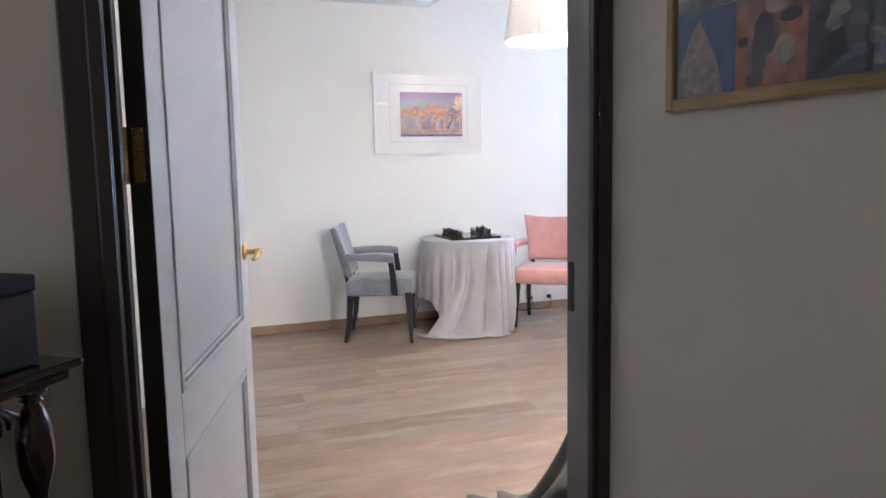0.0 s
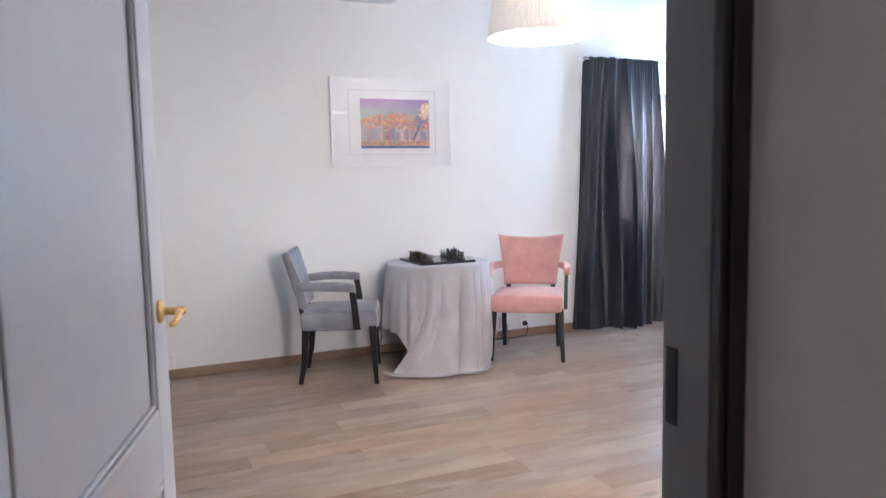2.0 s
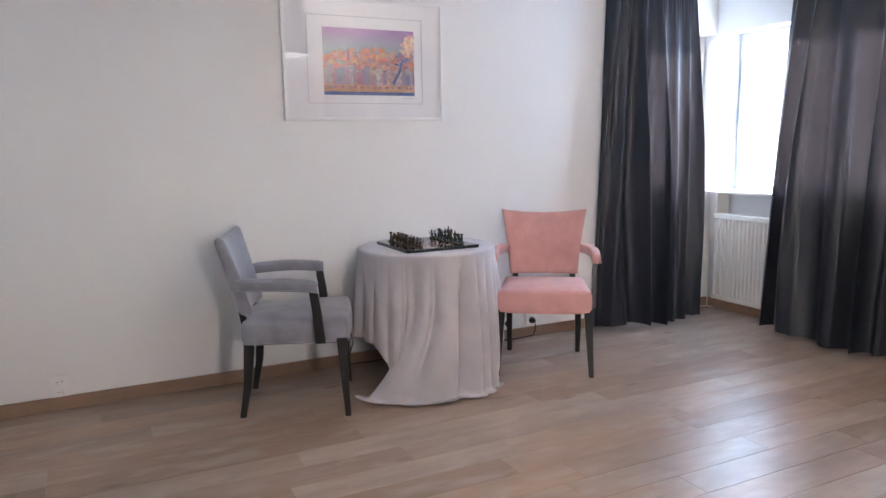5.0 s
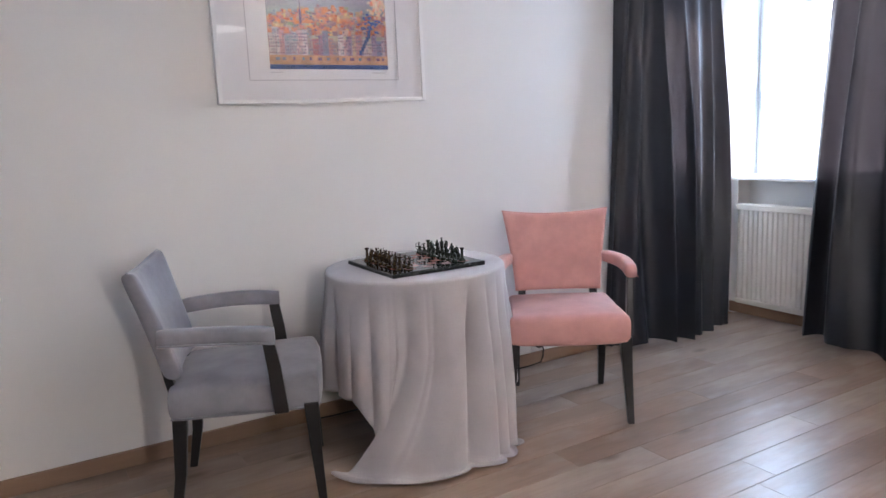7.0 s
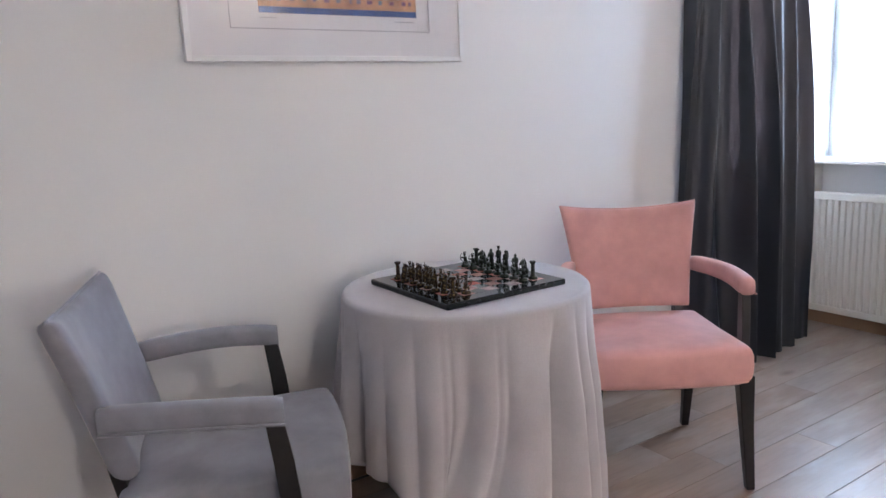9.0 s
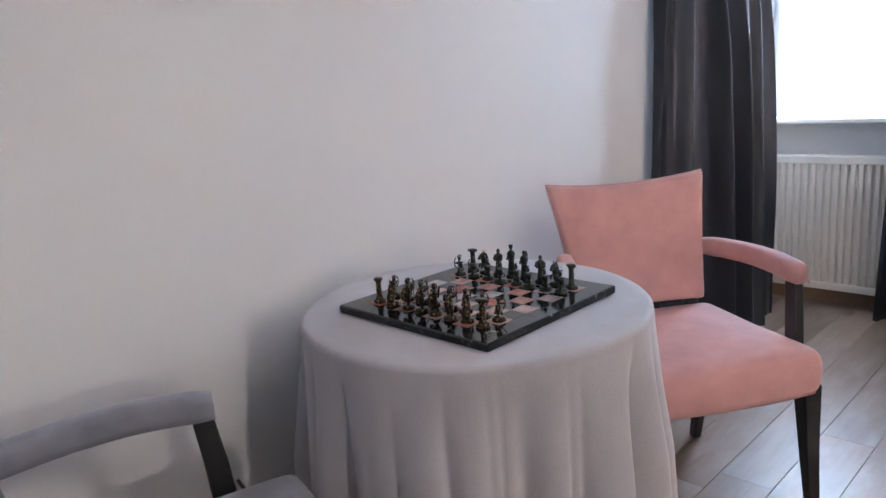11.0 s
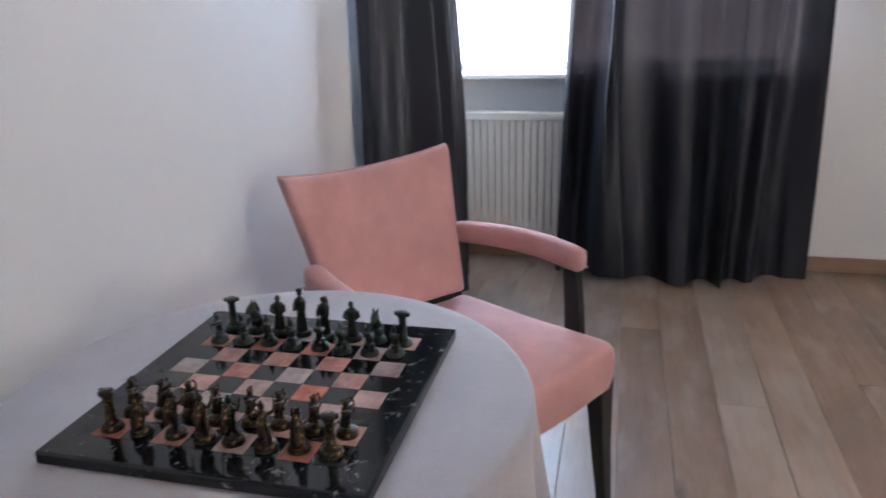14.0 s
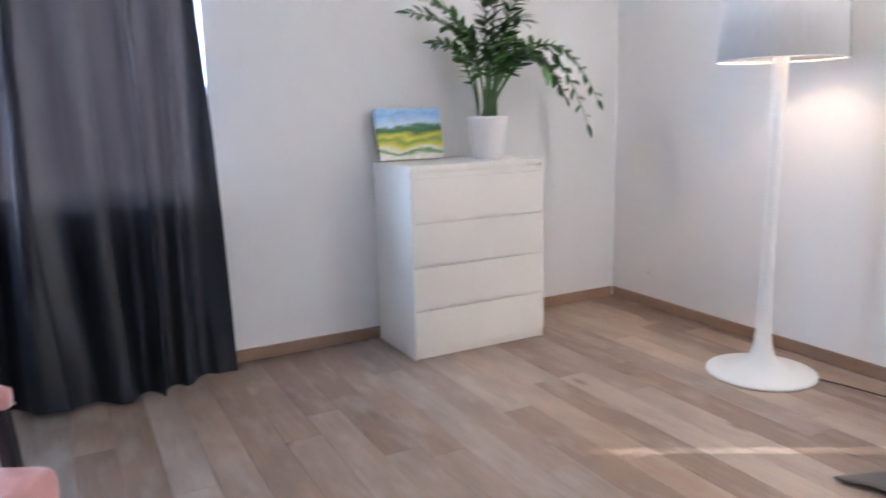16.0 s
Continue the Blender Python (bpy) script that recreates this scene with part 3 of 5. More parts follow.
# ---- curtains ----
def curtain(name, top, bottom, folds, z_top, z_bot, amp, seed, m_label, bulge, back_to_wall=0.0):
    """A hanging curtain between the plan lines top (two ends) and bottom (a bowed line)."""
    rnd = random.Random(seed)
    t0, t1 = Vector(top[0]), Vector(top[1])
    b0, b1 = Vector(bottom[0]), Vector(bottom[1])
    nu, nv = folds * 36, 48
    ph = [rnd.uniform(-0.5, 0.5) for _ in range(8)]
    amps = [rnd.choice((0.15, 0.4, 0.9, 1.5)) * rnd.uniform(0.8, 1.2) for _ in range(folds + 2)]
    bm = bmesh.new()
    grid = []
    along = (t1 - t0).normalized()
    out = Vector((along.y, -along.x))
    for i in range(nu + 1):
        u = i / nu
        col = []
        for j in range(nv + 1):
            v = j / nv
            z = z_top + (z_bot - z_top) * v
            ease = v ** 0.85
            p = (t0.lerp(t1, u)).lerp(b0.lerp(b1, u), ease)
            uu = u + (0.040 + 0.036 * v) * math.sin(7 * u + ph[0] + 1.6 * v) * min(1, 6 * u * (1 - u) * 2) + 0.012 * v * math.sin(17 * u + ph[1])
            k = min(folds, max(0, int(uu * folds)))
            a = amp * (0.30 + 0.90 * min(1, v * 2.2) - 0.25 * max(0, v - 0.6)) * (amps[k] * (1 - (uu * folds - k)) + amps[k + 1] * (uu * folds - k))
            w = math.sin(2 * math.pi * uu * folds + 0.5 * math.sin(3 * v + ph[2]))
            w = math.copysign(abs(w) ** 0.8, w)
            w2 = 0.28 * math.sin(4 * math.pi * uu * folds + ph[3] + 1.5 * v) * min(1, v * 1.5)
            head = 0.006 * math.sin(2 * math.pi * uu * folds * 4 + ph[6]) * max(0, 1 - v * 9) ** 0.6
            off = 0.020 + a * (w + w2) + bulge * math.sin(math.pi * u) * ease + head
            if u < 0.07:
                off -= back_to_wall * (0.55 + 0.45 * ease) * (1 - u / 0.07)
            q = p + out * off + along * 0.42 * a * math.cos(2 * math.pi * uu * folds)
            zz = z + (0.004 * math.sin(2 * math.pi * u * folds * 4 + ph[4]) if j == 0 else 0) + (0.012 * math.sin(9 * u + ph[5]) * v)
            col.append(bm.verts.new((q.x, q.y, zz)))
        grid.append(col)
    for i in range(nu):
        for j in range(nv):
            bm.faces.new((grid[i][j], grid[i + 1][j], grid[i + 1][j + 1], grid[i][j + 1]))
    c = thing(name, m_label, "curtain", group="window curtains")
    part("cloth", bm, CURTAIN, c, smooth=True)
    return c


curtain("curtain", ((-1.08, -0.065), (-0.37, -0.045)), ((-1.20, -0.105), (-0.405, -0.20)), 6, 2.215, 0.022, 0.036, 3,
        "slate blue floor-length curtain glowing before a window", 0.03, 0.125)
curtain("curtain", ((-0.115, -0.64), (-0.115, -1.54)), ((-0.205, -0.57), (-0.185, -1.60)), 5, 2.215, 0.022, 0.048, 8,
        "slate blue wide floor-length curtain glowing before a window", 0.08)


def curtain_rod():
    r = thing("curtain_rod", "thin steel curtain rod bent round the corner", "curtain rod")
    pts = [(-1.13, -0.06, 2.200), (-0.13, -0.03, 2.200), (-0.105, -0.045, 2.200), (-0.10, -0.075, 2.200), (-0.10, -1.72, 2.200)]
    part("rod", tube(pts, 0.006, 8), STEEL, r, smooth=True)
    part("finial", lathe(((0.006, 0), (0.012, 0.004), (0.012, 0.026), (0.007, 0.032)), 14, pose(-1.125, -0.06, 2.2, 0, -90, 0)), STEEL, r, smooth=True)
    part("finial", lathe(((0.006, 0), (0.012, 0.004), (0.012, 0.026), (0.007, 0.032)), 14, pose(-0.10, -1.715, 2.2, 90, 0, 0)), STEEL, r, smooth=True)
    for x, y, ex, ey in ((-1.10, -0.06, -1.10, 0.0), (-0.10, -0.34, 0.0, -0.34), (-0.10, -1.66, 0.0, -1.66)):
        b = tube([(x, y, 2.187), ((x + ex) / 2, (y + ey) / 2, 2.180), (ex, ey, 2.180)], 0.005, 8)
        part("bracket", b, STEEL, r, smooth=True)
    return r


curtain_rod()


# ---- door ----
def door_frame():
    f = thing("door_frame", "dark stained wooden door frame with grey lining", "door frame", kind="structure")
    y0, y1 = -4.28, -4.19
    part("jamb", box(DX0 - 0.0, DX0 + 0.022, y0, y1, 0, DTOP, 0.002), DARKWOOD, f)
    part("jamb", box(DX1 - 0.022, DX1, y0, y1, 0, DTOP, 0.002), GREYJAMB, f, "grey painted jamb")
    part("head", box(DX0 + 0.023, DX1 - 0.023, y0, y1, DTOP - 0.022, DTOP, 0.002), DARKWOOD, f)
    # hall side casing, stepped
    part("casing", boxes((DX0 - 0.055, DX0 + 0.012, -4.312, -4.301, 0, DTOP + 0.085, 0.003), (DX0 - 0.015, DX0 + 0.010, -4.324, -4.3125, 0, DTOP + 0.03, 0.004)), DARKWOOD, f)
    part("casing", boxes((DX1 - 0.0215, -3.777, -4.298, -4.2805, 0, DTOP + 0.085, 0.003), (DX1 - 0.010, -3.780, -4.304, -4.2985, 0, DTOP + 0.05, 0.002)), DARKWOOD, f)
    part("casing", box(DX0 + 0.007, DX1 - 0.007, -4.312, -4.281, DTOP, DTOP + 0.085, 0.003), DARKWOOD, f)
    # room side casing
    part("casing", box(DX1 - 0.004, DX1 + 0.08, -4.189, -4.172, 0, DTOP + 0.08, 0.003), GREYJAMB, f)
    part("casing", box(DX0 - 0.08, DX0 + 0.004, -4.189, -4.172, 0, DTOP + 0.08, 0.003), DARKWOOD, f)
    part("casing", box(DX0 + 0.005, DX1 - 0.005, -4.189, -4.172, DTOP, DTOP + 0.08, 0.003), DARKWOOD, f)
    sp = part("strike_plate", box(DX1 - 0.0250, DX1 - 0.0225, -4.222, -4.200, 0.93, 1.04, 0.001), BLACKPL, f, "dark strike plate")
    return f


door_frame()


def door_leaf():
    d = thing("door_1", "open grey painted panelled door with brass handle", "door", pose(-4.671, -4.163, 0, 0, 0, 75.1), kind="structure")
    W, T, z0, z1 = 0.90, 0.040, 0.012, 2.055
    # x from the hinge to the free edge; the face towards the walker is -y
    def frame_pieces(bm, t0, t1):
        st = 0.105
        add_box(bm, 0, st, t0, t1, z0, z1, 0.002)
        add_box(bm, W - st, W, t0, t1, z0, z1, 0.002)
        for a, b in ((z0, 0.20), (0.66, 0.80), (1.93, z1)):
            add_box(bm, st + 0.0003, W - st - 0.0003, t0, t1, a, b, 0.0008)
    bm = bmesh.new()
    frame_pieces(bm, 0.0, T)
    part("stiles_and_rails", bm, DOORPAINT, d)
    for a, b in ((0.20, 0.66), (0.80, 1.93)):
        p = box(0.1055, W - 0.1055, 0.010, T - 0.010, a + 0.0005, b - 0.0005)
        part("panel", p, DOORPAINT, d)
        mo = bmesh.new()
        x0, x1 = 0.1056, W - 0.1056
        for (ya, yb) in ((-0.004, 0.0098), (T - 0.0098, T + 0.004)):
            for w, inset in ((0.016, 0.0), (0.008, 0.020)):
                yy = (ya if ya < 0 else yb)
                q0, q1 = (ya + (0.004 if inset else 0), yb) if ya < 0 else (ya, yb - (0.004 if inset else 0))
                add_box(mo, x0 + inset, x0 + inset + w, q0, q1, a + inset, b - inset, 0.003)
                add_box(mo, x1 - inset - w, x1 - inset, q0, q1, a + inset, b - inset, 0.003)
                add_box(mo, x0 + inset + w, x1 - inset - w, q0, q1, a + inset, a + inset + w, 0.003)
                add_box(mo, x0 + inset + w, x1 - inset - w, q0, q1, b - inset - w, b - inset, 0.003)
        part("moulding", mo, DOORPAINT, d)
    part("hinge_edge", box(-0.0022, -0.0002, 0.001, T - 0.001, z0 + 0.002, z1 - 0.002), DARKWOOD, d, "dark hinge edge")
    for z in (0.30, 1.285, 1.80):
        h = part("hinge", boxes((-0.0045, -0.0025, 0.010, 0.030, z - 0.050, z + 0.050, 0.0005)), BRASS, d, "brass butt hinge")
        part("knuckle", lathe(((0.006, z - 0.052), (0.006, z + 0.052)), 12, pose(-0.006, T + 0.004, 0)), BRASS, h, smooth=True)
    for side in (-1, 1):
        y = -0.001 if side < 0 else T + 0.001
        rm = pose(W - 0.062, y, 1.010, 90 if side < 0 else -90, 0, 0)
        hd = part("door_handle", lathe(((0.025, 0.0), (0.025, 0.004), (0.021, 0.008), (0.012, 0.010), (0.0085, 0.014), (0.0085, 0.034), (0.0105, 0.046), (0.0085, 0.052), (0.005, 0.056)), 22, rm), BRASS, d, "brass lever handle", smooth=True)
        s = side
        pts = [(W - 0.062, y + s * 0.042, 1.010), (W - 0.085, y + s * 0.046, 1.012), (W - 0.105, y + s * 0.047, 1.006), (W - 0.122, y + s * 0.045, 0.999), (W - 0.134, y + s * 0.042, 0.995), (W - 0.140, y + s * 0.040, 0.993)]
        part("lever", tube(pts, [0.008, 0.0085, 0.0075, 0.007, 0.008, 0.004], 12, 0.8), BRASS, hd, smooth=True)
    return d


door_leaf()


# ---- wardrobe ----
def wardrobe():
    w = thing("wardrobe", "tall white wardrobe with glossy sliding doors", "wardrobe")
    x0, x1, y0, y1, z1 = -5.245, -4.662, -1.52, -0.004, 2.36
    part("side_panel", box(x0, x1, y0, y0 + 0.022, 0.0, z1, 0.001), WHITELAM, w)
    part("side_panel", box(x0, x1, y1 - 0.022, y1, 0.0, z1, 0.001), WHITELAM, w)
    part("top", box(x0, x1, y0 + 0.023, y1 - 0.023, z1 - 0.022, z1, 0.001), WHITELAM, w)
    part("base", box(x0, x1 - 0.03, y0 + 0.023, y1 - 0.023, 0.0, 0.05, 0.001), WHITELAM, w)
    part("back", box(x0, x0 + 0.006, y0 + 0.023, y1 - 0.023, 0.051, z1 - 0.023), WHITELAM, w)
    for a, b, xx in ((-1.52, -0.79, -4.661), (-0.805, -0.006, -4.632)):
        dd = part("sliding_door", box(xx, xx + 0.022, a, b, 0.028, z1 - 0.01, 0.002), WHITEGLOSS, w, "glossy white sliding door")
        # far door: white edge; near door: grey strip painted in for the dark gap
        part("edge_gap_strip", box(xx + 0.001, xx + 0.021, a - 0.003, a - 0.0003, 0.03, z1 - 0.012), PVC if xx > -4.65 else GREYJAMB, dd)
    return w


wardrobe()


# ---- armchairs ----
def armchair(name, velvet, m, label):
    c = thing(name, label, "armchair", m, group="armchairs at the chess table")

    def seat_place(u, v, s):
        half = 0.228 + 0.018 * (-v + 1) / 2
        bow = 0.018 * (1 - u * u) if v < 0 else 0.0
        y = -0.012 + 0.238 * v - bow * max(0, -v)
        crown = 0.020 * (1 - u * u) * (1 - v * v)
        z = 0.408 + (0.070 * s if s < 0 else 0.046 * s + crown * s)
        if s > 0:
            z += 0.012 * max(0, -v) * s
        return (half * u, y, z)
    seat = part("seat", pillow(seat_place, 34, 34, 22, 0.2), velvet, c, smooth=True)
    rim = [(-0.232, 0.225, 0.342), (-0.243, -0.05, 0.342), (-0.247, -0.236, 0.342), (-0.232, -0.252, 0.342), (0.0, -0.266, 0.342), (0.232, -0.252, 0.342), (0.247, -0.236, 0.342), (0.243, -0.05, 0.342), (0.232, 0.225, 0.342)]
    part("piping", tube([(x * 0.985, y * 0.985, 0.353) for x, y, z in rim], 0.0035, 8), velvet, seat, smooth=True)

    def back_place(u, v, s):
        t = (v + 1) / 2
        half = 0.196 + 0.050 * t ** 1.4
        z = 0.475 + (0.345 + 0.022 * u * u - 0.004) * t
        lean = 0.215 + 0.085 * t + 0.012 * t * t - 0.022 * (u * u - 0.4)
        th = 0.034 * (1.0 - 0.25 * t)
        return (half * u, lean - th * s, z + 0.02 * s * t * 0.2)
    back = part("backrest", pillow(back_place, 30, 30, 18, 0.32), velvet, c, smooth=True)
    bb = []
    for i in range(13):
        u = -1 + 2 * i / 12
        x, y, z = back_place(u, 1, 0)
        bb.append((x, y, z))
    part("piping", tube(bb, 0.004, 8), velvet, back, smooth=True)
    for sx in (-1, 1):
        # arm: bowed pad from the back to the front post
        pts, rad = [], []
        for i in range(13):
            t = i / 12
            x = sx * (0.222 + 0.052 * math.sin(min(1, t * 1.3) * math.pi / 2))
            y = 0.235 - 0.36 * t
            z = 0.622 + 0.012 * math.sin(math.pi * t * 0.85) - 0.014 * t
            pts.append((x, y, z))
            rad.append(0.029)
        bm = bmesh.new()
        rings = []
        for i, p in enumerate(pts):
            ring = []
            for k in range(16):
                a = 2 * math.pi * k / 16
                ca, sa = math.cos(a), math.sin(a)
                f = 1 / (abs(ca) ** 5 + abs(sa) ** 5) ** 0.2
                shrink = 0.90 if i in (0, 12) else 1.0
                ring.append(bm.verts.new((p[0] + 0.024 * ca * f * shrink, p[1], p[2] + 0.027 * sa * f * shrink)))
            rings.append(ring)
        for a, b in zip(rings, rings[1:]):
            for k in range(16):
                j = (k + 1) % 16
                bm.faces.new((a[k], a[j], b[j], b[k]))
        bm.faces.new(rings[0]), bm.faces.new(list(reversed(rings[-1])))
        bmesh.ops.recalc_face_normals(bm, faces=bm.faces[:])
        arm = part("arm_pad", bm, velvet, c, smooth=True)
        seam = [(p[0] + sx * 0.0245, p[1], p[2] - 0.022) for p in pts]
        part("piping", tube(seam, 0.0035, 6), velvet, arm, smooth=True)
        part("arm_post", beam([(sx * 0.262, -0.128, 0.352), (sx * 0.266, -0.116, 0.50), (sx * 0.270, -0.104, 0.592)], [(0.013, 0.023), (0.013, 0.021), (0.013, 0.019)]), BLACKWOOD, c)
        part("leg", beam([(sx * 0.247, -0.240, 0.0), (sx * 0.236, -0.228, 0.20), (sx * 0.228, -0.222, 0.368)], [(0.013, 0.013), (0.018, 0.018), (0.024, 0.024)]), BLACKWOOD, c)
        part("leg", beam([(sx * 0.200, 0.240, 0.0), (sx * 0.200, 0.212, 0.15), (sx * 0.198, 0.195, 0.368)], [(0.013, 0.014), (0.016, 0.018), (0.019, 0.024)]), BLACKWOOD, c)
        part("back_post", beam([(sx * 0.165, 0.200, 0.342), (sx * 0.165, 0.230, 0.50), (sx * 0.165, 0.240, 0.56)], [(0.017, 0.014), (0.017, 0.013), (0.014, 0.010)]), BLACKWOOD, c)
    return c


armchair("armchair", GREYVELVET, pose(-3.265, -0.423, 0, 0, 0, 70), "grey-blue velvet armchair with black wooden legs")
armchair("armchair", PINKVELVET, pose(-1.888, -0.511, 0, 0, 0, -34), "pink velvet armchair with black wooden legs")


# ---- chess table ----
TC, TR, TZ = Vector((-2.555, -0.405)), 0.352, 0.705


def round_table():
    t = thing("round_table", "small round table hidden under a grey cloth", "table", pose(TC.x, TC.y, 0))
    part("tabletop", lathe(((0.0, TZ - 0.034), (TR - 0.006, TZ - 0.034), (TR - 0.004, TZ - 0.030), (TR - 0.004, TZ - 0.006), (TR - 0.008, TZ - 0.004), (0.0, TZ - 0.004)), 48, None, False), BLACKWOOD, t)
    for k in range(3):
        a = math.radians(100 + 120 * k)
        part("leg", beam([(0.24 * math.cos(a), 0.24 * math.sin(a), 0.0), (0.20 * math.cos(a), 0.20 * math.sin(a), TZ - 0.034)], [(0.014, 0.014), (0.02, 0.02)]), BLACKWOOD, t)
    return t


round_table()


def tablecloth():
    """Round-draped square cloth: short at the sides, pooling on the floor in front."""
    bm = bmesh.new()
    n = 420
    folds = [(13, 0.85, 0.4), (19, 0.45, 1.7), (7, 0.45, 2.9), (31, 0.18, 0.8)]

    def angdiff(a, b):
        return (a - b + math.pi) % (2 * math.pi) - math.pi
    rings = []
    inner = [0.0, 0.10, 0.20, 0.28, 0.325, 0.345]
    rings.append([bm.verts.new((0, 0, TZ))])
    for r in inner[1:]:
        rings.append([bm.verts.new((r * math.cos(2 * math.pi * i / n), r * math.sin(2 * math.pi * i / n), TZ + 0.0009 * math.sin(31 * r + 5 * i / n * 6.28))) for i in range(n)])
    for k in range(1, 5):
        a = math.pi / 2 * k / 4
        r, z = TR - 0.008 + 0.010 * math.sin(a), TZ - 0.010 + 0.010 * math.cos(a)
        rings.append([bm.verts.new((r * math.cos(2 * math.pi * i / n), r * math.sin(2 * math.pi * i / n), z)) for i in range(n)])
    steps = 34
    for k in range(1, steps + 1):
        s = k / steps
        ring = []
        for i in range(n):
            a = 2 * math.pi * i / n
            # length of the drop: to the floor in front, stepping up to either side
            deg = math.degrees(a if a <= math.pi else a - 2 * math.pi)
            lead = 1 / (1 + math.exp(-(deg + 132) / 1.8)) if deg < 60 else 0.0
            tail = 1 / (1 + math.exp((deg + 46) / 3.0)) if deg < 60 else 1.0
            corner = lead * tail
            flank = math.exp(-((deg + 141) / 9) ** 2)
            back_corner = math.exp(-(angdiff(a, math.radians(60)) / 0.7) ** 2)
            right = math.exp(-((deg + 36) / 16) ** 2)
            L = 0.44 + 0.36 * corner + 0.15 * flank * (1 - corner) + 0.12 * back_corner + 0.12 * right * (1 - corner)
            w = sum(m * math.sin(f * a + p + 0.9 * math.sin(2 * a + p)) for f, m, p in folds)
            w = (0.30 * w + 1.1 * abs(math.sin(11.5 * a + 0.3 + 1.3 * math.sin(2 * a + 1.0) + 0.6 * math.sin(5 * a))) ** 0.6 - 0.75
                 + 0.9 * abs(math.sin(5.5 * a + 1.1 + 0.9 * math.sin(3 * a))) ** 0.7 - 0.6) * (0.75 + 0.35 * math.sin(a * 3 + 0.5))
            run = L * s
            drop = min(run, TZ - 0.016)
            flare = 0.026 * min(1, run / 0.5) + 0.012 * corner * max(0, run / 0.7) ** 2.2
            sweep = min(1, max(0, (run - 0.22) / 0.52)) ** 1.6
            valley = 0.055 * math.exp(-((deg + 126) / 5) ** 2) * (1 - 0.8 * sweep)
            slack = 1 - 0.65 * corner * sweep * min(1, max(0, (-72 - deg) / 20))
            rr = TR + 0.002 + flare - valley * min(1, run / 0.3) + 0.046 * w * slack * min(1, run / 0.26) ** 1.15
            z = TZ - 0.010 - drop
            over = max(0.0, run - (TZ - 0.016))
            if over > 0:
                rr += over * 0.30
                z = 0.006 + 0.006 * (1 + math.sin(9 * a + 40 * over)) * min(1, over * 14)
            rr = max(rr, TR - 0.060)
            # the front panel trails towards the window-less side
            a -= math.radians(corner * sweep * 38 * min(1, max(0, (-78 - deg) / 48)))
            rr += corner * sweep * 0.075 * min(1, max(0, (-78 - deg) / 48))
            ring.append(bm.verts.new((rr * math.cos(a), rr * math.sin(a), max(z, 0.005))))
        rings.append(ring)
    for i in range(n):
        bm.faces.new((rings[0][0], rings[1][i], rings[1][(i + 1) % n]))
    for a, b in zip(rings[1:], rings[2:]):
        for i in range(n):
            j = (i + 1) % n
            bm.faces.new((a[i], b[i], b[j], a[j]))
    ob = to_object("tablecloth", bm, CLOTH, True)
    ob.matrix_basis = pose(TC.x, TC.y, 0)
    sol = ob.modifiers.new("thickness", 'SOLIDIFY')
    sol.thickness, sol.offset = 0.002, 1
    return tagged(ob, "light grey cloth draped over round table, pooling on floor", "tablecloth")


tablecloth()

BX, BY, BS, BZ = -2.562, -0.420, 0.400, TZ + 0.0025


def chess_board():
    b = thing("chess_board", "polished black and pink marble chess board", "chess board", pose(BX, BY, BZ))
    h = BS / 2
    part("slab", box(-h, h, -h, h, 0.0, 0.0165, 0.003), RIMSTONE, b, "black speckled marble slab")
    sq = 0.0395
    for mat, odd in ((LIGHTSTONE, 1), (DARKSTONE, 0)):
        first = None
        for i in range(8):
            for j in range(8):
                if (i + j) % 2 != odd:
                    continue
                if first is None:
                    ob = part("square", box(-sq / 2 + 0.0002, sq / 2 - 0.0002, -sq / 2 + 0.0002, sq / 2 - 0.0002, 0.010, 0.0168), mat, b)
                    first = ob.data
                else:
                    ob = new("square", first)
                    ob.parent = b
                ob.location = ((i - 3.5) * sq, (j - 3.5) * sq, 0)
    return sq


SQ = chess_board()


def blob(bm, c, r, m=None):
    ret = bmesh.ops.create_icosphere(bm, subdivisions=2, radius=1.0)
    mm = Matrix.Translation(c) @ Matrix.Diagonal((*r, 1))
    bmesh.ops.transform(bm, matrix=m @ mm if m is not None else mm, verts=ret["verts"])


BASE = ((0.0135, 0.0), (0.0138, 0.002), (0.0125, 0.004), (0.0128, 0.006), (0.0105, 0.0078))


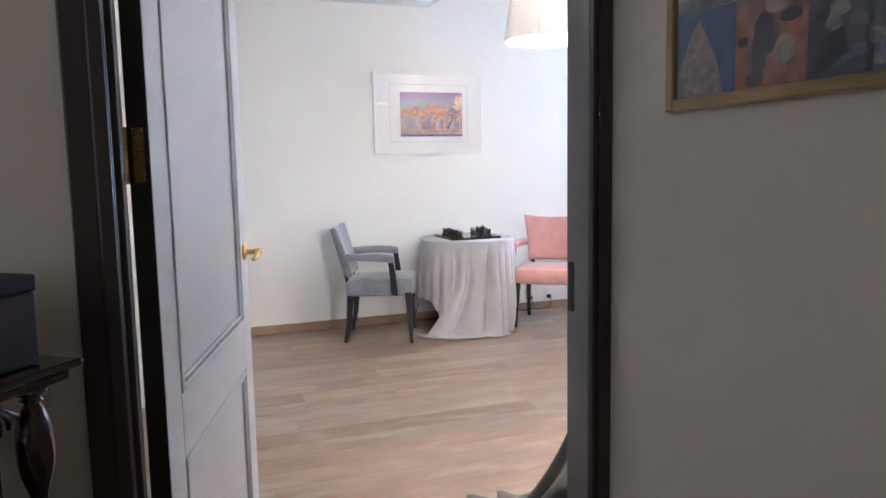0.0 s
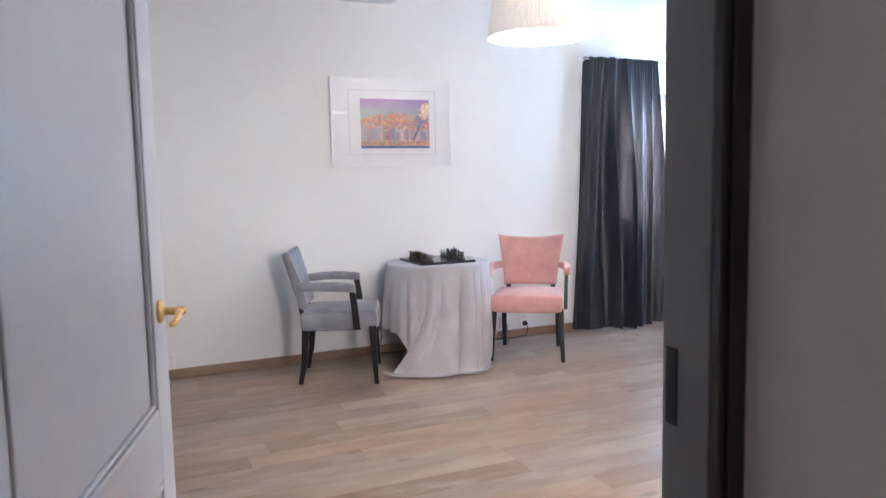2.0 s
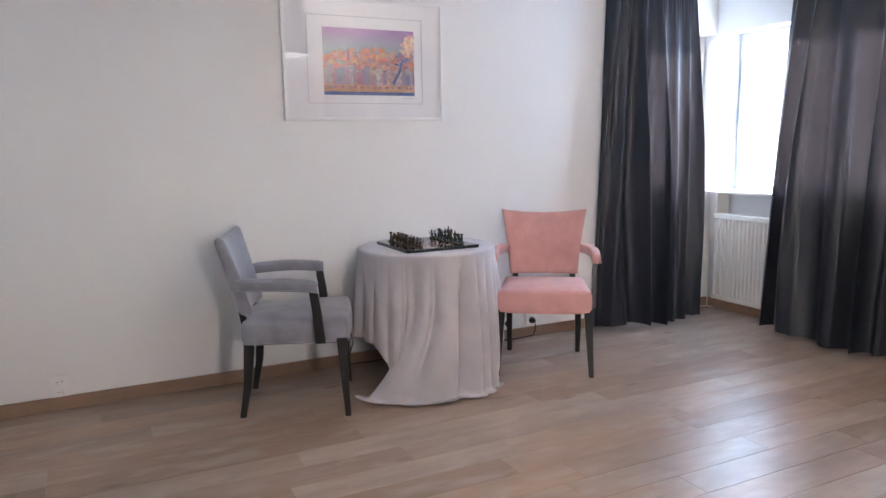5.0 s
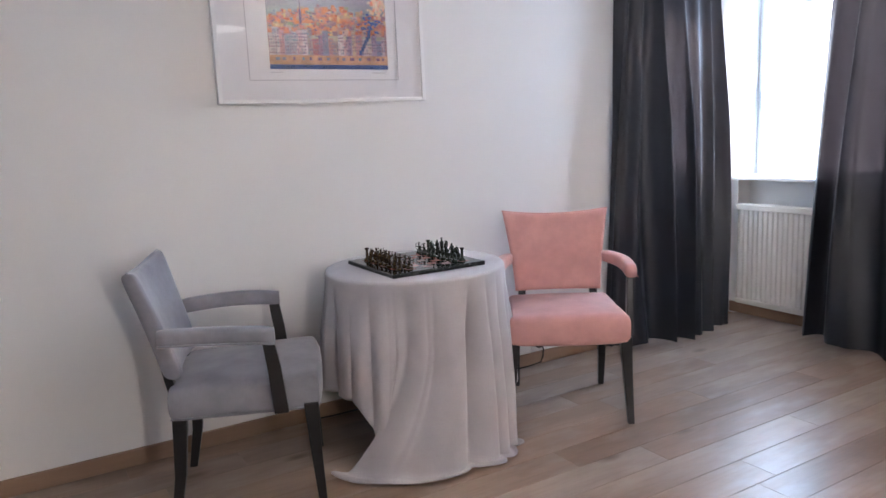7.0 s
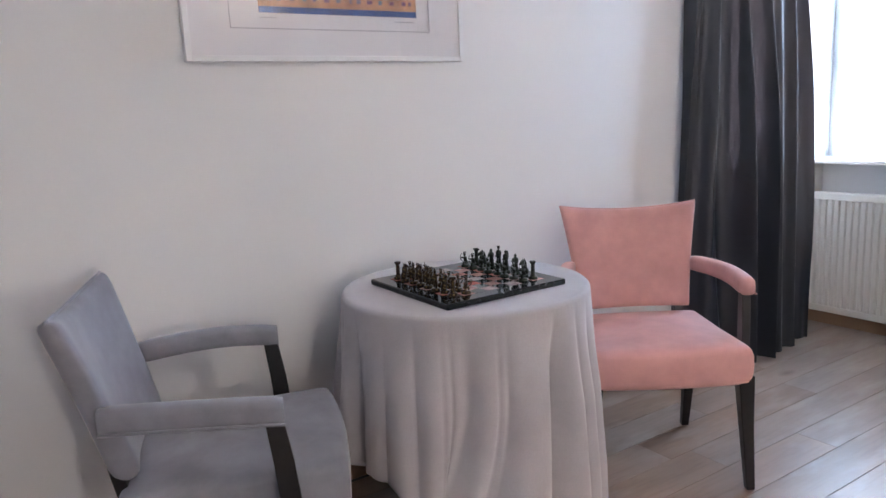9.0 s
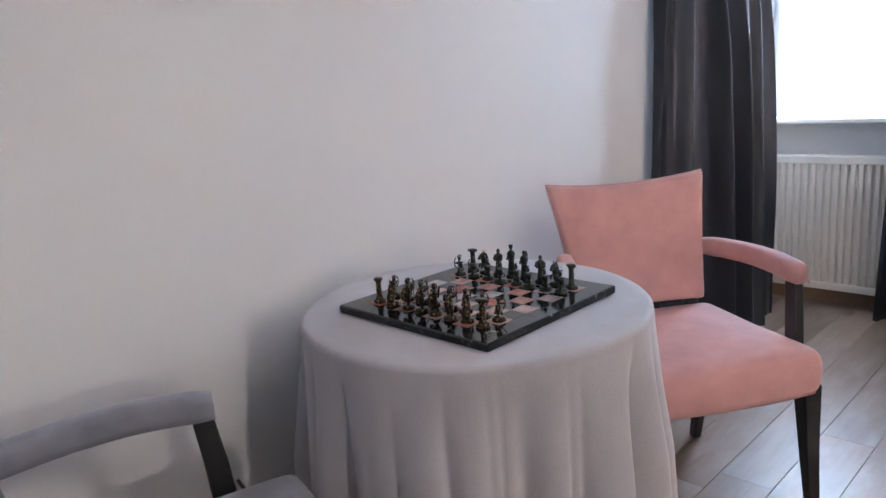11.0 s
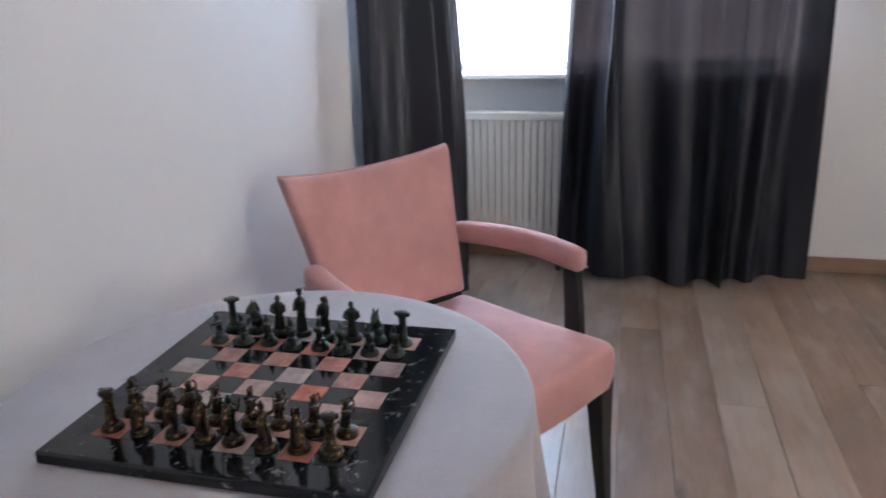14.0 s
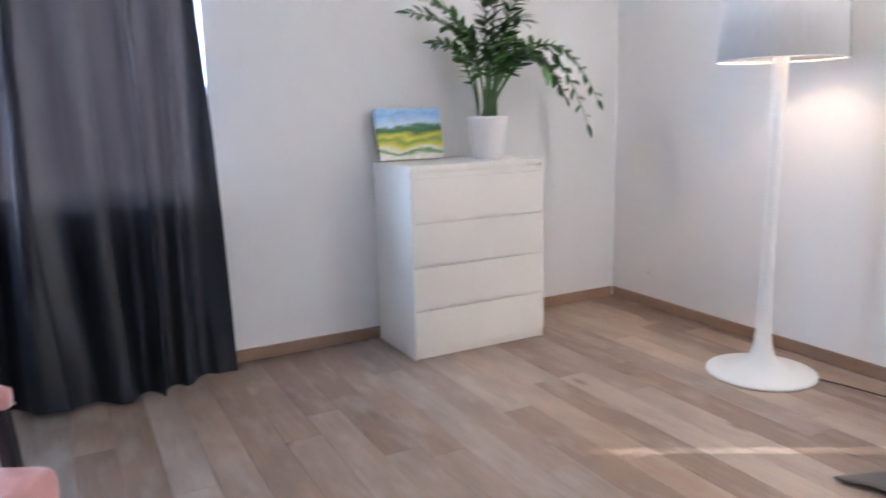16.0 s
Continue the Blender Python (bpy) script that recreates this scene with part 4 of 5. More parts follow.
def piece(kind):
    """One small cast figure, facing +x."""
    bm = bmesh.new()
    add_lathe(bm, BASE, 18)
    if kind.startswith("warrior"):
        # armed figure with shield, spear or crest
        k = int(kind[-1])
        for sd in (-1, 1):
            add_tube(bm, [(0.004 * sd * (1 if k != 2 else -1), sd * 0.0055, 0.0078), (0.002 * sd, sd * 0.0048, 0.018), (0, sd * 0.0032, 0.028)], [0.0026, 0.0034, 0.0042], 8)
        add_lathe(bm, ((0.0062, 0.022), (0.0072, 0.025), (0.0050, 0.031), (0.0064, 0.038), (0.0070, 0.043), (0.0035, 0.047), (0.0028, 0.049)), 12)
        blob(bm, (0.0005, 0, 0.0530), (0.0040, 0.0038, 0.0048))
        add_tube(bm, [(-0.004, 0, 0.054), (-0.001, 0, 0.0595), (0.004, 0, 0.058)], [0.0012, 0.0020, 0.0010], 6)
        add_tube(bm, [(0, 0.006, 0.043), (0.006, 0.011, 0.039), (0.012, 0.010, 0.042)], [0.0026, 0.0022, 0.0016], 7)
        add_tube(bm, [(0, -0.006, 0.043), (0.003 - 0.006 * (k == 1), -0.012, 0.044), (0.006, -0.013, 0.050 + 0.004 * k)], [0.0026, 0.0022, 0.0016], 7)
        blob(bm, (0.012, 0.011, 0.036), (0.0018, 0.0072, 0.0085))
        if k != 2:
            add_tube(bm, [(0.006, -0.013, 0.030), (0.006, -0.013, 0.062 + 0.006 * k)], 0.0009, 6)
        add_tube(bm, [(-0.003, 0, 0.044), (-0.008, 0.002, 0.032), (-0.010, 0.001, 0.018)], [0.003, 0.0045, 0.003], 8, 1.4)
    elif kind == "rook":
        add_lathe(bm, ((0.0085, 0.0075), (0.0085, 0.0095), (0.0062, 0.011), (0.0056, 0.028), (0.0052, 0.041), (0.0066, 0.0425), (0.0062, 0.044), (0.0090, 0.0465), (0.0092, 0.050), (0.0060, 0.0515)), 14)
        for s in (-1, 1):
            add_tube(bm, [(0.0, s * 0.0085, 0.0485 - 0.003), (0.0, s * 0.0085, 0.0485 + 0.002)], 0.0035, 8)
    elif kind == "knight":
        add_tube(bm, [(-0.007, 0, 0.008), (-0.006, 0, 0.017), (-0.001, 0, 0.026), (0.003, 0, 0.034), (0.005, 0, 0.041)], [0.008, 0.0085, 0.008, 0.0062, 0.0052], 10, 1)
        add_tube(bm, [(0.001, 0, 0.045), (0.008, 0, 0.042), (0.014, 0, 0.037), (0.016, 0, 0.035)], [0.0055, 0.0050, 0.0034, 0.0026], 9)
        for s in (-1, 1):
            add_tube(bm, [(0.001, s * 0.003, 0.046), (0.000, s * 0.0035, 0.053)], [0.002, 0.0005], 6)
            add_tube(bm, [(0.000, s * 0.005, 0.022), (0.010, s * 0.005, 0.022), (0.011, s * 0.005, 0.015)], [0.0035, 0.0028, 0.0018], 7)
        add_tube(bm, [(-0.004, 0, 0.046), (-0.007, 0, 0.036), (-0.009, 0, 0.026)], [0.002, 0.0032, 0.002], 7)
        add_tube(bm, [(-0.010, 0, 0.018), (-0.014, 0, 0.014), (-0.013, 0, 0.008)], [0.003, 0.0028, 0.0014], 7)
    elif kind in ("king", "queen", "bishop"):
        t = {"king": 1.12, "queen": 1.0, "bishop": 0.90}[kind]
        add_lathe(bm, [(r, 0.0075 + z * t) for r, z in ((0.0095, 0.0), (0.0085, 0.006), (0.0070, 0.018), (0.0060, 0.026), (0.0075, 0.034), (0.0088, 0.041), (0.0070, 0.0455), (0.0032, 0.0475), (0.0030, 0.049))], 14)
        blob(bm, (0, 0, 0.0075 + 0.0535 * t), (0.0042, 0.0040, 0.0052))
        for s in (-1, 1):
            add_tube(bm, [(0, s * 0.0085, 0.0075 + 0.042 * t), (0.003, s * 0.0105, 0.0075 + 0.033 * t), (0.0085, s * 0.004, 0.0075 + 0.030 * t)], [0.0028, 0.0026, 0.002], 7)
        if kind == "king":
            add_lathe(bm, [(r, 0.0075 + z * t) for r, z in ((0.0044, 0.0555), (0.0050, 0.0585), (0.0020, 0.0590))], 10)
        elif kind == "queen":
            add_tube(bm, [(-0.004, 0, 0.0075 + 0.056), (-0.006, 0, 0.0075 + 0.048), (-0.0075, 0, 0.0075 + 0.036)], [0.003, 0.003, 0.002], 7)
        else:
            add_tube(bm, [(0.010, 0.005, 0.010), (0.010, 0.005, 0.058)], 0.0011, 6)
    else:
        # kneeling bowman
        add_tube(bm, [(-0.004, 0, 0.013), (-0.001, 0, 0.022), (0.000, 0, 0.030)], [0.0058, 0.0052, 0.0062], 10)
        blob(bm, (0.001, 0, 0.0385), (0.0040, 0.0038, 0.0048))
        add_tube(bm, [(-0.002, 0.004, 0.013), (0.008, 0.005, 0.016), (0.008, 0.005, 0.008)], [0.0038, 0.0034, 0.0026], 7)
        add_tube(bm, [(-0.002, -0.004, 0.013), (-0.002, -0.005, 0.009), (-0.011, -0.005, 0.009)], [0.0038, 0.0034, 0.0024], 7)
        add_tube(bm, [(0.0, 0.006, 0.031), (0.009, 0.004, 0.030), (0.014, 0.002, 0.031)], [0.0026, 0.0022, 0.0017], 7)
        add_tube(bm, [(0.0, -0.006, 0.031), (-0.005, -0.008, 0.026), (0.004, -0.004, 0.028)], [0.0026, 0.0022, 0.0017], 7)
        add_tube(bm, [(0.010, 0.001, 0.043), (0.0145, 0.002, 0.037), (0.0150, 0.002, 0.031), (0.0145, 0.002, 0.025), (0.010, 0.003, 0.019)], 0.0011, 6)
        add_tube(bm, [(-0.003, 0, 0.042), (-0.004, 0, 0.045), (0.003, 0, 0.046), (0.005, 0, 0.0415)], 0.0016, 6)
    return bm


def chess_set():
    order = ("rook", "knight", "bishop", "queen", "king", "bishop", "knight", "rook")
    word = {"warrior0": "armed figure with spear", "warrior1": "tall armed figure", "warrior2": "armed figure with shield", "rook": "column", "knight": "horse", "bishop": "staff bearer", "queen": "robed figure", "king": "crowned robed figure", "pawn": "kneeling bowman"}
    rnd = random.Random(5)
    made = {}
    for side, mat, tone in ((-1, GOLDBRONZE, "brown gilt bronze"), (1, BRONZE, "dark green bronze")):
        for rank in (0, 1):
            for f in range(8):
                kind = "pawn" if rank else order[f]
                if side < 0 and kind in ("king", "queen", "bishop"):
                    kind = {"king": "warrior1", "queen": "warrior2", "bishop": "warrior0"}[kind]
                if (kind, side) not in made:
                    ob = to_object("chess_piece", piece(kind), mat, True)
                    made[(kind, side)] = ob.data
                else:
                    ob = new("chess_piece", made[(kind, side)])
                x = BX + side * (3.5 - rank) * SQ + rnd.uniform(-0.003, 0.003)
                y = BY + (f - 3.5) * SQ + rnd.uniform(-0.003, 0.003)
                ob.matrix_basis = pose(x, y, BZ + 0.0170, 0, 0, (0 if side < 0 else 180) + rnd.uniform(-25, 25))
                tagged(ob, "small %s chess piece, %s" % (tone, word[kind]), "chess piece", "chess set on the board")


chess_set()


# ---- framed print on the north wall ----
def framed_print():
    p = thing("framed_print", "white framed colourful townscape print behind glass", "picture", pose(-2.712, -0.001, 1.680))
    w, h, d, f = 0.459, 0.318, 0.026, 0.016
    bm = bmesh.new()
    for r in ((-w, -w + f, -d, 0, -h, h), (w - f, w, -d, 0, -h, h), (-w + f, w - f, -d, 0, -h, -h + f), (-w + f, w - f, -d, 0, h - f, h)):
        add_box(bm, *r, 0.002)
    part("frame", bm, FRAMEWHITE, p)
    iw, ih = 0.330, 0.228
    part("outer_mount", boxes((-w + f, -iw, -0.0205, -0.004, -h + f, h - f), (iw, w - f, -0.0205, -0.004, -h + f, h - f), (-iw, iw, -0.0205, -0.004, ih, h - f), (-iw, iw, -0.0205, -0.004, -h + f, -ih)), MATBOARD, p)
    ln = boxes((-iw, -iw + 0.003, -0.0210, -0.015, -ih, ih), (iw - 0.003, iw, -0.0210, -0.015, -ih, ih), (-iw + 0.003, iw - 0.003, -0.0210, -0.015, ih - 0.003, ih), (-iw + 0.003, iw - 0.003, -0.0210, -0.015, -ih, -ih + 0.003))
    part("mount_bevel", ln, STAINPAPER, p, "grey bevel line")
    part("paper", box(-iw + 0.003, iw - 0.003, -0.0185, -0.0040, -ih + 0.003, ih - 0.003), MATBOARD, p)
    px0, px1, pz0, pz1 = -0.243, 0.281, -0.183, 0.166
    sky_m = height_paint("print_sky", -0.10, 0.166, ((0.0, (0.55, 0.42, 0.30)), (0.40, (0.33, 0.40, 0.33)), (0.68, (0.30, 0.29, 0.36)), (1.0, (0.30, 0.12, 0.36))), 0.03, 9, (0.4, 1, 1))
    art = part("print", box(px0, px1, -0.0192, -0.0186, pz0, pz1), sky_m, p, "purple and green sky of the print")
    rnd = random.Random(11)
    town = bmesh.new()

    def patch(x0, x1, z0, z1, lift):
        x0, x1, z0, z1 = max(px0, x0), min(px1, x1), max(pz0, z0), min(pz1, z1)
        if x1 - x0 > 0.002 and z1 - z0 > 0.002:
            y = -0.0193 - lift * 0.00012
            vs = [town.verts.new(c) for c in ((x0, y, z0), (x1, y, z0), (x1, y, z1), (x0, y, z1))]
            town.faces.new(vs)
    # hillside of small roofs, rising to the left and right ends
    for row in range(9):
        x = px0
        zb = -0.040 + row * 0.0125
        while x < px1:
            wd = rnd.uniform(0.010, 0.030)
            ht = rnd.uniform(0.008, 0.020)
            if row < 6 + 2 * math.cos(9 * x) + rnd.uniform(-1, 1):
                patch(x, x + wd, zb - 0.008, zb + ht, 5.5 - row * 0.6)
            x += wd * rnd.uniform(0.7, 1.0)
    part("roofs", town, patches_material("print_roofs", ((0.0, (0.52, 0.13, 0.07)), (0.25, (0.70, 0.26, 0.10)), (0.5, (0.62, 0.22, 0.18)), (0.65, (0.75, 0.52, 0.22)), (0.8, (0.34, 0.17, 0.22)), (0.9, (0.30, 0.33, 0.20)), (1.0, (0.70, 0.42, 0.38)))), art, "orange and red roofs of the print")["kind"] = "stuff"
    # front row of tall facades, each with its grid of windows
    town, fronts = bmesh.new(), []
    x = px0
    while x < px1:
        wd = rnd.uniform(0.013, 0.030)
        ztop = rnd.uniform(-0.070, -0.018)
        fronts.append((x, min(px1, x + wd), ztop))
        patch(x, x + wd, -0.135, ztop, 6 + rnd.random() * 0.5)
        x += wd
    part("facades", town, patches_material("print_facades", ((0.0, (0.58, 0.30, 0.22)), (0.15, (0.25, 0.16, 0.32)), (0.3, (0.66, 0.52, 0.44)), (0.45, (0.22, 0.26, 0.42)), (0.6, (0.60, 0.38, 0.14)), (0.72, (0.64, 0.56, 0.60)), (0.85, (0.46, 0.14, 0.12)), (1.0, (0.38, 0.34, 0.48)))), art, "ochre and violet facades of the print")["kind"] = "stuff"
    town = bmesh.new()
    for xa, xb, zt in fronts:
        n = max(2, round((xb - xa) / 0.0085))
        z = -0.122
        while z < zt - 0.009:
            for k in range(n):
                xc = xa + (k + 0.5) * (xb - xa) / n
                if rnd.random() < 0.8:
                    patch(xc - 0.0024, xc + 0.0024, z, z + rnd.uniform(0.005, 0.009), 8)
            z += 0.0125
    for _ in range(190):
        x, z = rnd.uniform(px0, px1), rnd.uniform(-0.06, 0.045)
        patch(x, x + rnd.uniform(0.004, 0.013), z, z + rnd.uniform(0.0024, 0.006), 8)
    for k in range(14):
        x = px0 + 0.02 + k * 0.037 + rnd.uniform(-0.008, 0.008)
        patch(x, x + rnd.uniform(0.006, 0.020), -0.148, -0.136, 11)
    patch(-0.105, -0.100, 0.02, 0.085, 8), patch(-0.108, -0.097, 0.0, 0.05, 8)
    part("windows", town, patches_material("print_dark_marks", ((0.0, (0.08, 0.10, 0.22)), (0.5, (0.30, 0.12, 0.18)), (1.0, (0.12, 0.28, 0.34)))), art)["kind"] = "stuff"
    town = bmesh.new()
    patch(px0, px1, -0.168, -0.128, 9)
    part("quay", town, surface("print_yellow", (0.62, 0.34, 0.20), 0.7, vary=0.35, big=14, fine=90, relief=0), art)
    town = bmesh.new()
    patch(px0, px1, pz0, -0.165, 12)
    for _ in range(34):
        x, z = rnd.gauss(0.205, 0.022), rnd.gauss(-0.005, 0.022)
        patch(x, x + rnd.uniform(0.006, 0.018), z, z + rnd.uniform(0.005, 0.012), 10 + rnd.random())
    for k in range(6):
        patch(0.15 + 0.008 * k, 0.164 + 0.008 * k, -0.125 + 0.014 * k, -0.105 + 0.014 * k, 10)
    part("water", town, surface("print_blue", (0.07, 0.13, 0.36), 0.7, vary=0.4, big=14, fine=90, relief=0), art)
    town = bmesh.new()
    for _ in range(120):
        x, z = rnd.gauss(0.245, 0.022), rnd.gauss(0.075, 0.030)
        patch(x, x + rnd.uniform(0.006, 0.016), z, z + rnd.uniform(0.006, 0.016), 7 + rnd.random())
    part("tree", town, patches_material("print_blossom", ((0.0, (0.85, 0.25, 0.15)), (0.5, (0.85, 0.72, 0.55)), (1.0, (0.80, 0.55, 0.30)))), art)
    part("signature", box(0.20, 0.27, -0.0190, -0.0186, -0.199, -0.196), STAINPAPER, p, "pencil signature line")
    part("edition_number", box(-0.24, -0.19, -0.0190, -0.0186, -0.197, -0.195), STAINPAPER, p, "pencil number line")
    g = part("glass", box(-w + f, w - f, -0.0245, -0.0225, -h + f, h - f), PICGLASS, p, "reflecting picture glass")
    g.visible_shadow = False
    return p


framed_print()


# ---- sockets and cables ----
def socket(m, label, double=True):
    s = thing("wall_socket", label, "socket", m, group="wall sockets")
    hh = 0.057 if double else 0.040
    part("plate", box(-0.040, 0.040, -0.010, 0.0, -hh, hh, 0.003), PLASTIC, s)
    for z in ((-0.026, 0.026) if double else (0.0,)):
        part("well", lathe(((0.021, 0.0), (0.021, 0.003), (0.0185, 0.003), (0.0175, 0.0006), (0.0, 0.0006)), 20, pose(0, -0.0101, z, 90, 0, 0), False), PLASTIC, s)
        for dx in (-0.009, 0.009):
            part("hole", lathe(((0.0028, 0), (0.0028, 0.0006)), 10, pose(dx, -0.0109, z, 90, 0, 0)), BLACKPL, s)
        part("pin", lathe(((0.0022, 0), (0.0022, 0.006)), 10, pose(0, -0.0109, z + 0.011, 90, 0, 0)), STEEL, s)
    return s


socket(pose(-4.308, -0.001, 0.114), "white double wall socket above the skirting")
socket(pose(-0.347, -4.189, 0.215, 0, 0, 180), "white wall socket in the corner", False)
socket(pose(-1.82, -0.001, 0.135), "white double wall socket with black plugs")
socket(pose(-1.64, -0.001, 0.135), "white double wall socket with black plugs")


def plug(x, z, seed):
    rnd = random.Random(seed)
    p = thing("power_plug", "black power plug with cable at the wall", "plug", group="power plugs")
    part("body", lathe(((0.020, 0), (0.020, 0.012), (0.014, 0.030), (0.008, 0.036)), 18, pose(x, -0.0125, z, 90, 0, 0)), BLACKPL, p, smooth=True)
    part("cable", tube([(x, -0.045, z), (x + 0.004, -0.054, z - 0.02), (x + 0.006, -0.046, z - 0.06), (x + 0.004, -0.030, 0.014), (x - 0.06, -0.026, 0.006), (x - 0.25, -0.026 - rnd.uniform(0, 0.004), 0.006)], 0.0035, 8), BLACKPL, p, smooth=True)
    return p


plug(-1.82, 0.109, 1)
plug(-1.64, 0.109, 2)
tagged(to_object("power_cable", tube([(-2.93, -0.008, 0.33), (-2.925, -0.03, 0.31), (-2.90, -0.06, 0.25), (-2.87, -0.07, 0.20), (-2.86, -0.07, 0.14), (-2.875, -0.06, 0.09), (-2.88, -0.05, 0.02), (-2.80, -0.026, 0.006), (-2.6, -0.026, 0.006)], 0.004, 8), BLACKPL, True), "thin black cable hanging beside the table", "cable")


# ---- pendant lamp ----
def pendant():
    p = thing("pendant_lamp", "lit pendant lamp with pleated cream fabric shade", "lamp", pose(-2.69, -2.0, 0))
    z0, z1, r0, r1 = 1.925, 2.245, 0.242, 0.195
    bm = bmesh.new()
    n = 180
    rings = []
    for k in range(7):
        t = k / 6
        rings.append([bm.verts.new(((r0 + (r1 - r0) * t + 0.0016 * math.cos(math.pi * i)) * math.cos(2 * math.pi * i / n), (r0 + (r1 - r0) * t + 0.0016 * math.cos(math.pi * i)) * math.sin(2 * math.pi * i / n), z0 + (z1 - z0) * t)) for i in range(n)])
    for a, b in zip(rings, rings[1:]):
        for i in range(n):
            bm.faces.new((a[i], a[(i + 1) % n], b[(i + 1) % n], b[i]))
    sh = part("shade", bm, PENDSHADE, p, "pleated cream fabric shade")
    s = sh.modifiers.new("thickness", 'SOLIDIFY')
    s.thickness = 0.0015
    part("diffuser", lathe(((0.0, z0 + 0.004), (r0 - 0.012, z0 + 0.004), (r0 - 0.010, z0 + 0.008), (0.0, z0 + 0.008)), 48, None, False), GLOW, p, "glowing white diffuser")
    for zz, rr in ((z0, r0 - 0.003), (z1, r1 - 0.003)):
        part("rim_ring", tube([(rr * math.cos(2 * math.pi * i / 48), rr * math.sin(2 * math.pi * i / 48), zz) for i in range(49)], 0.003, 6), FRAMEWHITE, p)
    part("holder", lathe(((0.006, z1 + 0.05), (0.02, z1 + 0.03), (0.02, z1 - 0.06), (0.006, z1 - 0.065)), 16), WHITEMETAL, p, smooth=True)
    for k in range(3):
        a = 2 * math.pi * k / 3
        part("spoke", tube([(0, 0, z1 + 0.002), ((r1 - 0.003) * math.cos(a), (r1 - 0.003) * math.sin(a), z1 - 0.001)], 0.0022, 6), WHITEMETAL, p)
    part("cord", tube([(0, 0, z1 + 0.045), (0.0, 0, 2.49), (0.0, 0, 2.679)], 0.003, 8), PLASTIC, p)
    part("ceiling_cup", lathe(((0.008, 2.60), (0.042, 2.645), (0.045, 2.679)), 20, pose(0.046, 0, 0)), WHITEMETAL, p, smooth=True)
    return p


pendant()


# ---- chest of drawers ----
def chest():
    c = thing("chest_of_drawers", "white four-drawer chest standing against the wall", "chest of drawers", pose(-0.02, -2.862, 0, 0, 0, -90))
    # x along the front, -y towards the room
    W, D, Hh, T = 0.40, 0.470, 1.0, 0.016
    part("side_panel", box(-W, -W + T, -D + 0.012, 0, 0, Hh - 0.022, 0.001), WHITELAM, c)
    part("side_panel", box(W - T, W, -D + 0.012, 0, 0, Hh - 0.022, 0.001), WHITELAM, c)
    part("top", box(-W, W, -D, 0, Hh - 0.0215, Hh, 0.0015), WHITELAM, c)
    part("top_rail", box(-W + T, W - T, -D + 0.026, -D + 0.04, Hh - 0.06, Hh - 0.022), WHITELAM, c)
    part("plinth", box(-W + T, W - T, -D + 0.020, -D + 0.036, 0.0, 0.042, 0.001), WHITELAM, c)
    part("back", box(-W + T, W - T, -0.006, -0.001, 0.01, Hh - 0.022), WHITELAM, c)
    z = 0.046
    step = (0.950 - 0.046) / 4
    for k in range(4):
        z0, z1 = z + k * step, z + (k + 1) * step
        d = part("drawer_front", box(-W + 0.001, W - 0.001, -D, -D + 0.011, z0, z1 - 0.014, 0.001), WHITELAM, c)
        part("grip_rail", box(-W + T, W - T, -D + 0.016, -D + 0.030, z1 - 0.030, z1 + 0.012), WHITELAM, d)
        part("drawer_box", box(-W + T + 0.006, W - T - 0.006, -D + 0.031, -0.03, z0 + 0.015, z1 - 0.05), WHITELAM, d)
    return c


chest()


def canvas_painting():
    m = height_paint("landscape_paint", -0.14, 0.14, ((0.0, (0.72, 0.70, 0.66)), (0.10, (0.70, 0.68, 0.62)), (0.15, (0.12, 0.24, 0.07)), (0.21, (0.66, 0.66, 0.58)), (0.28, (0.58, 0.52, 0.06)), (0.36, (0.22, 0.32, 0.05)), (0.45, (0.62, 0.55, 0.05)), (0.55, (0.06, 0.16, 0.05)), (0.64, (0.10, 0.20, 0.14)), (0.70, (0.55, 0.68, 0.82)), (0.85, (0.30, 0.50, 0.78)), (1.0, (0.42, 0.60, 0.82))), 0.17, 13, (1, 0.55, 1))
    p = thing("canvas_painting", "small unframed landscape painting leaning on the wall", "painting", pose(-0.085, -2.655, 1.1425, 0, 12, 0))
    part("canvas", box(-0.010, 0.010, -0.195, 0.195, -0.140, 0.140, 0.002), m, p)
    part("stretcher", boxes((0.0102, 0.020, -0.19, -0.16, -0.135, 0.135), (0.0102, 0.020, 0.16, 0.19, -0.135, 0.135)), BASEWOOD, p)
    return p


canvas_painting()


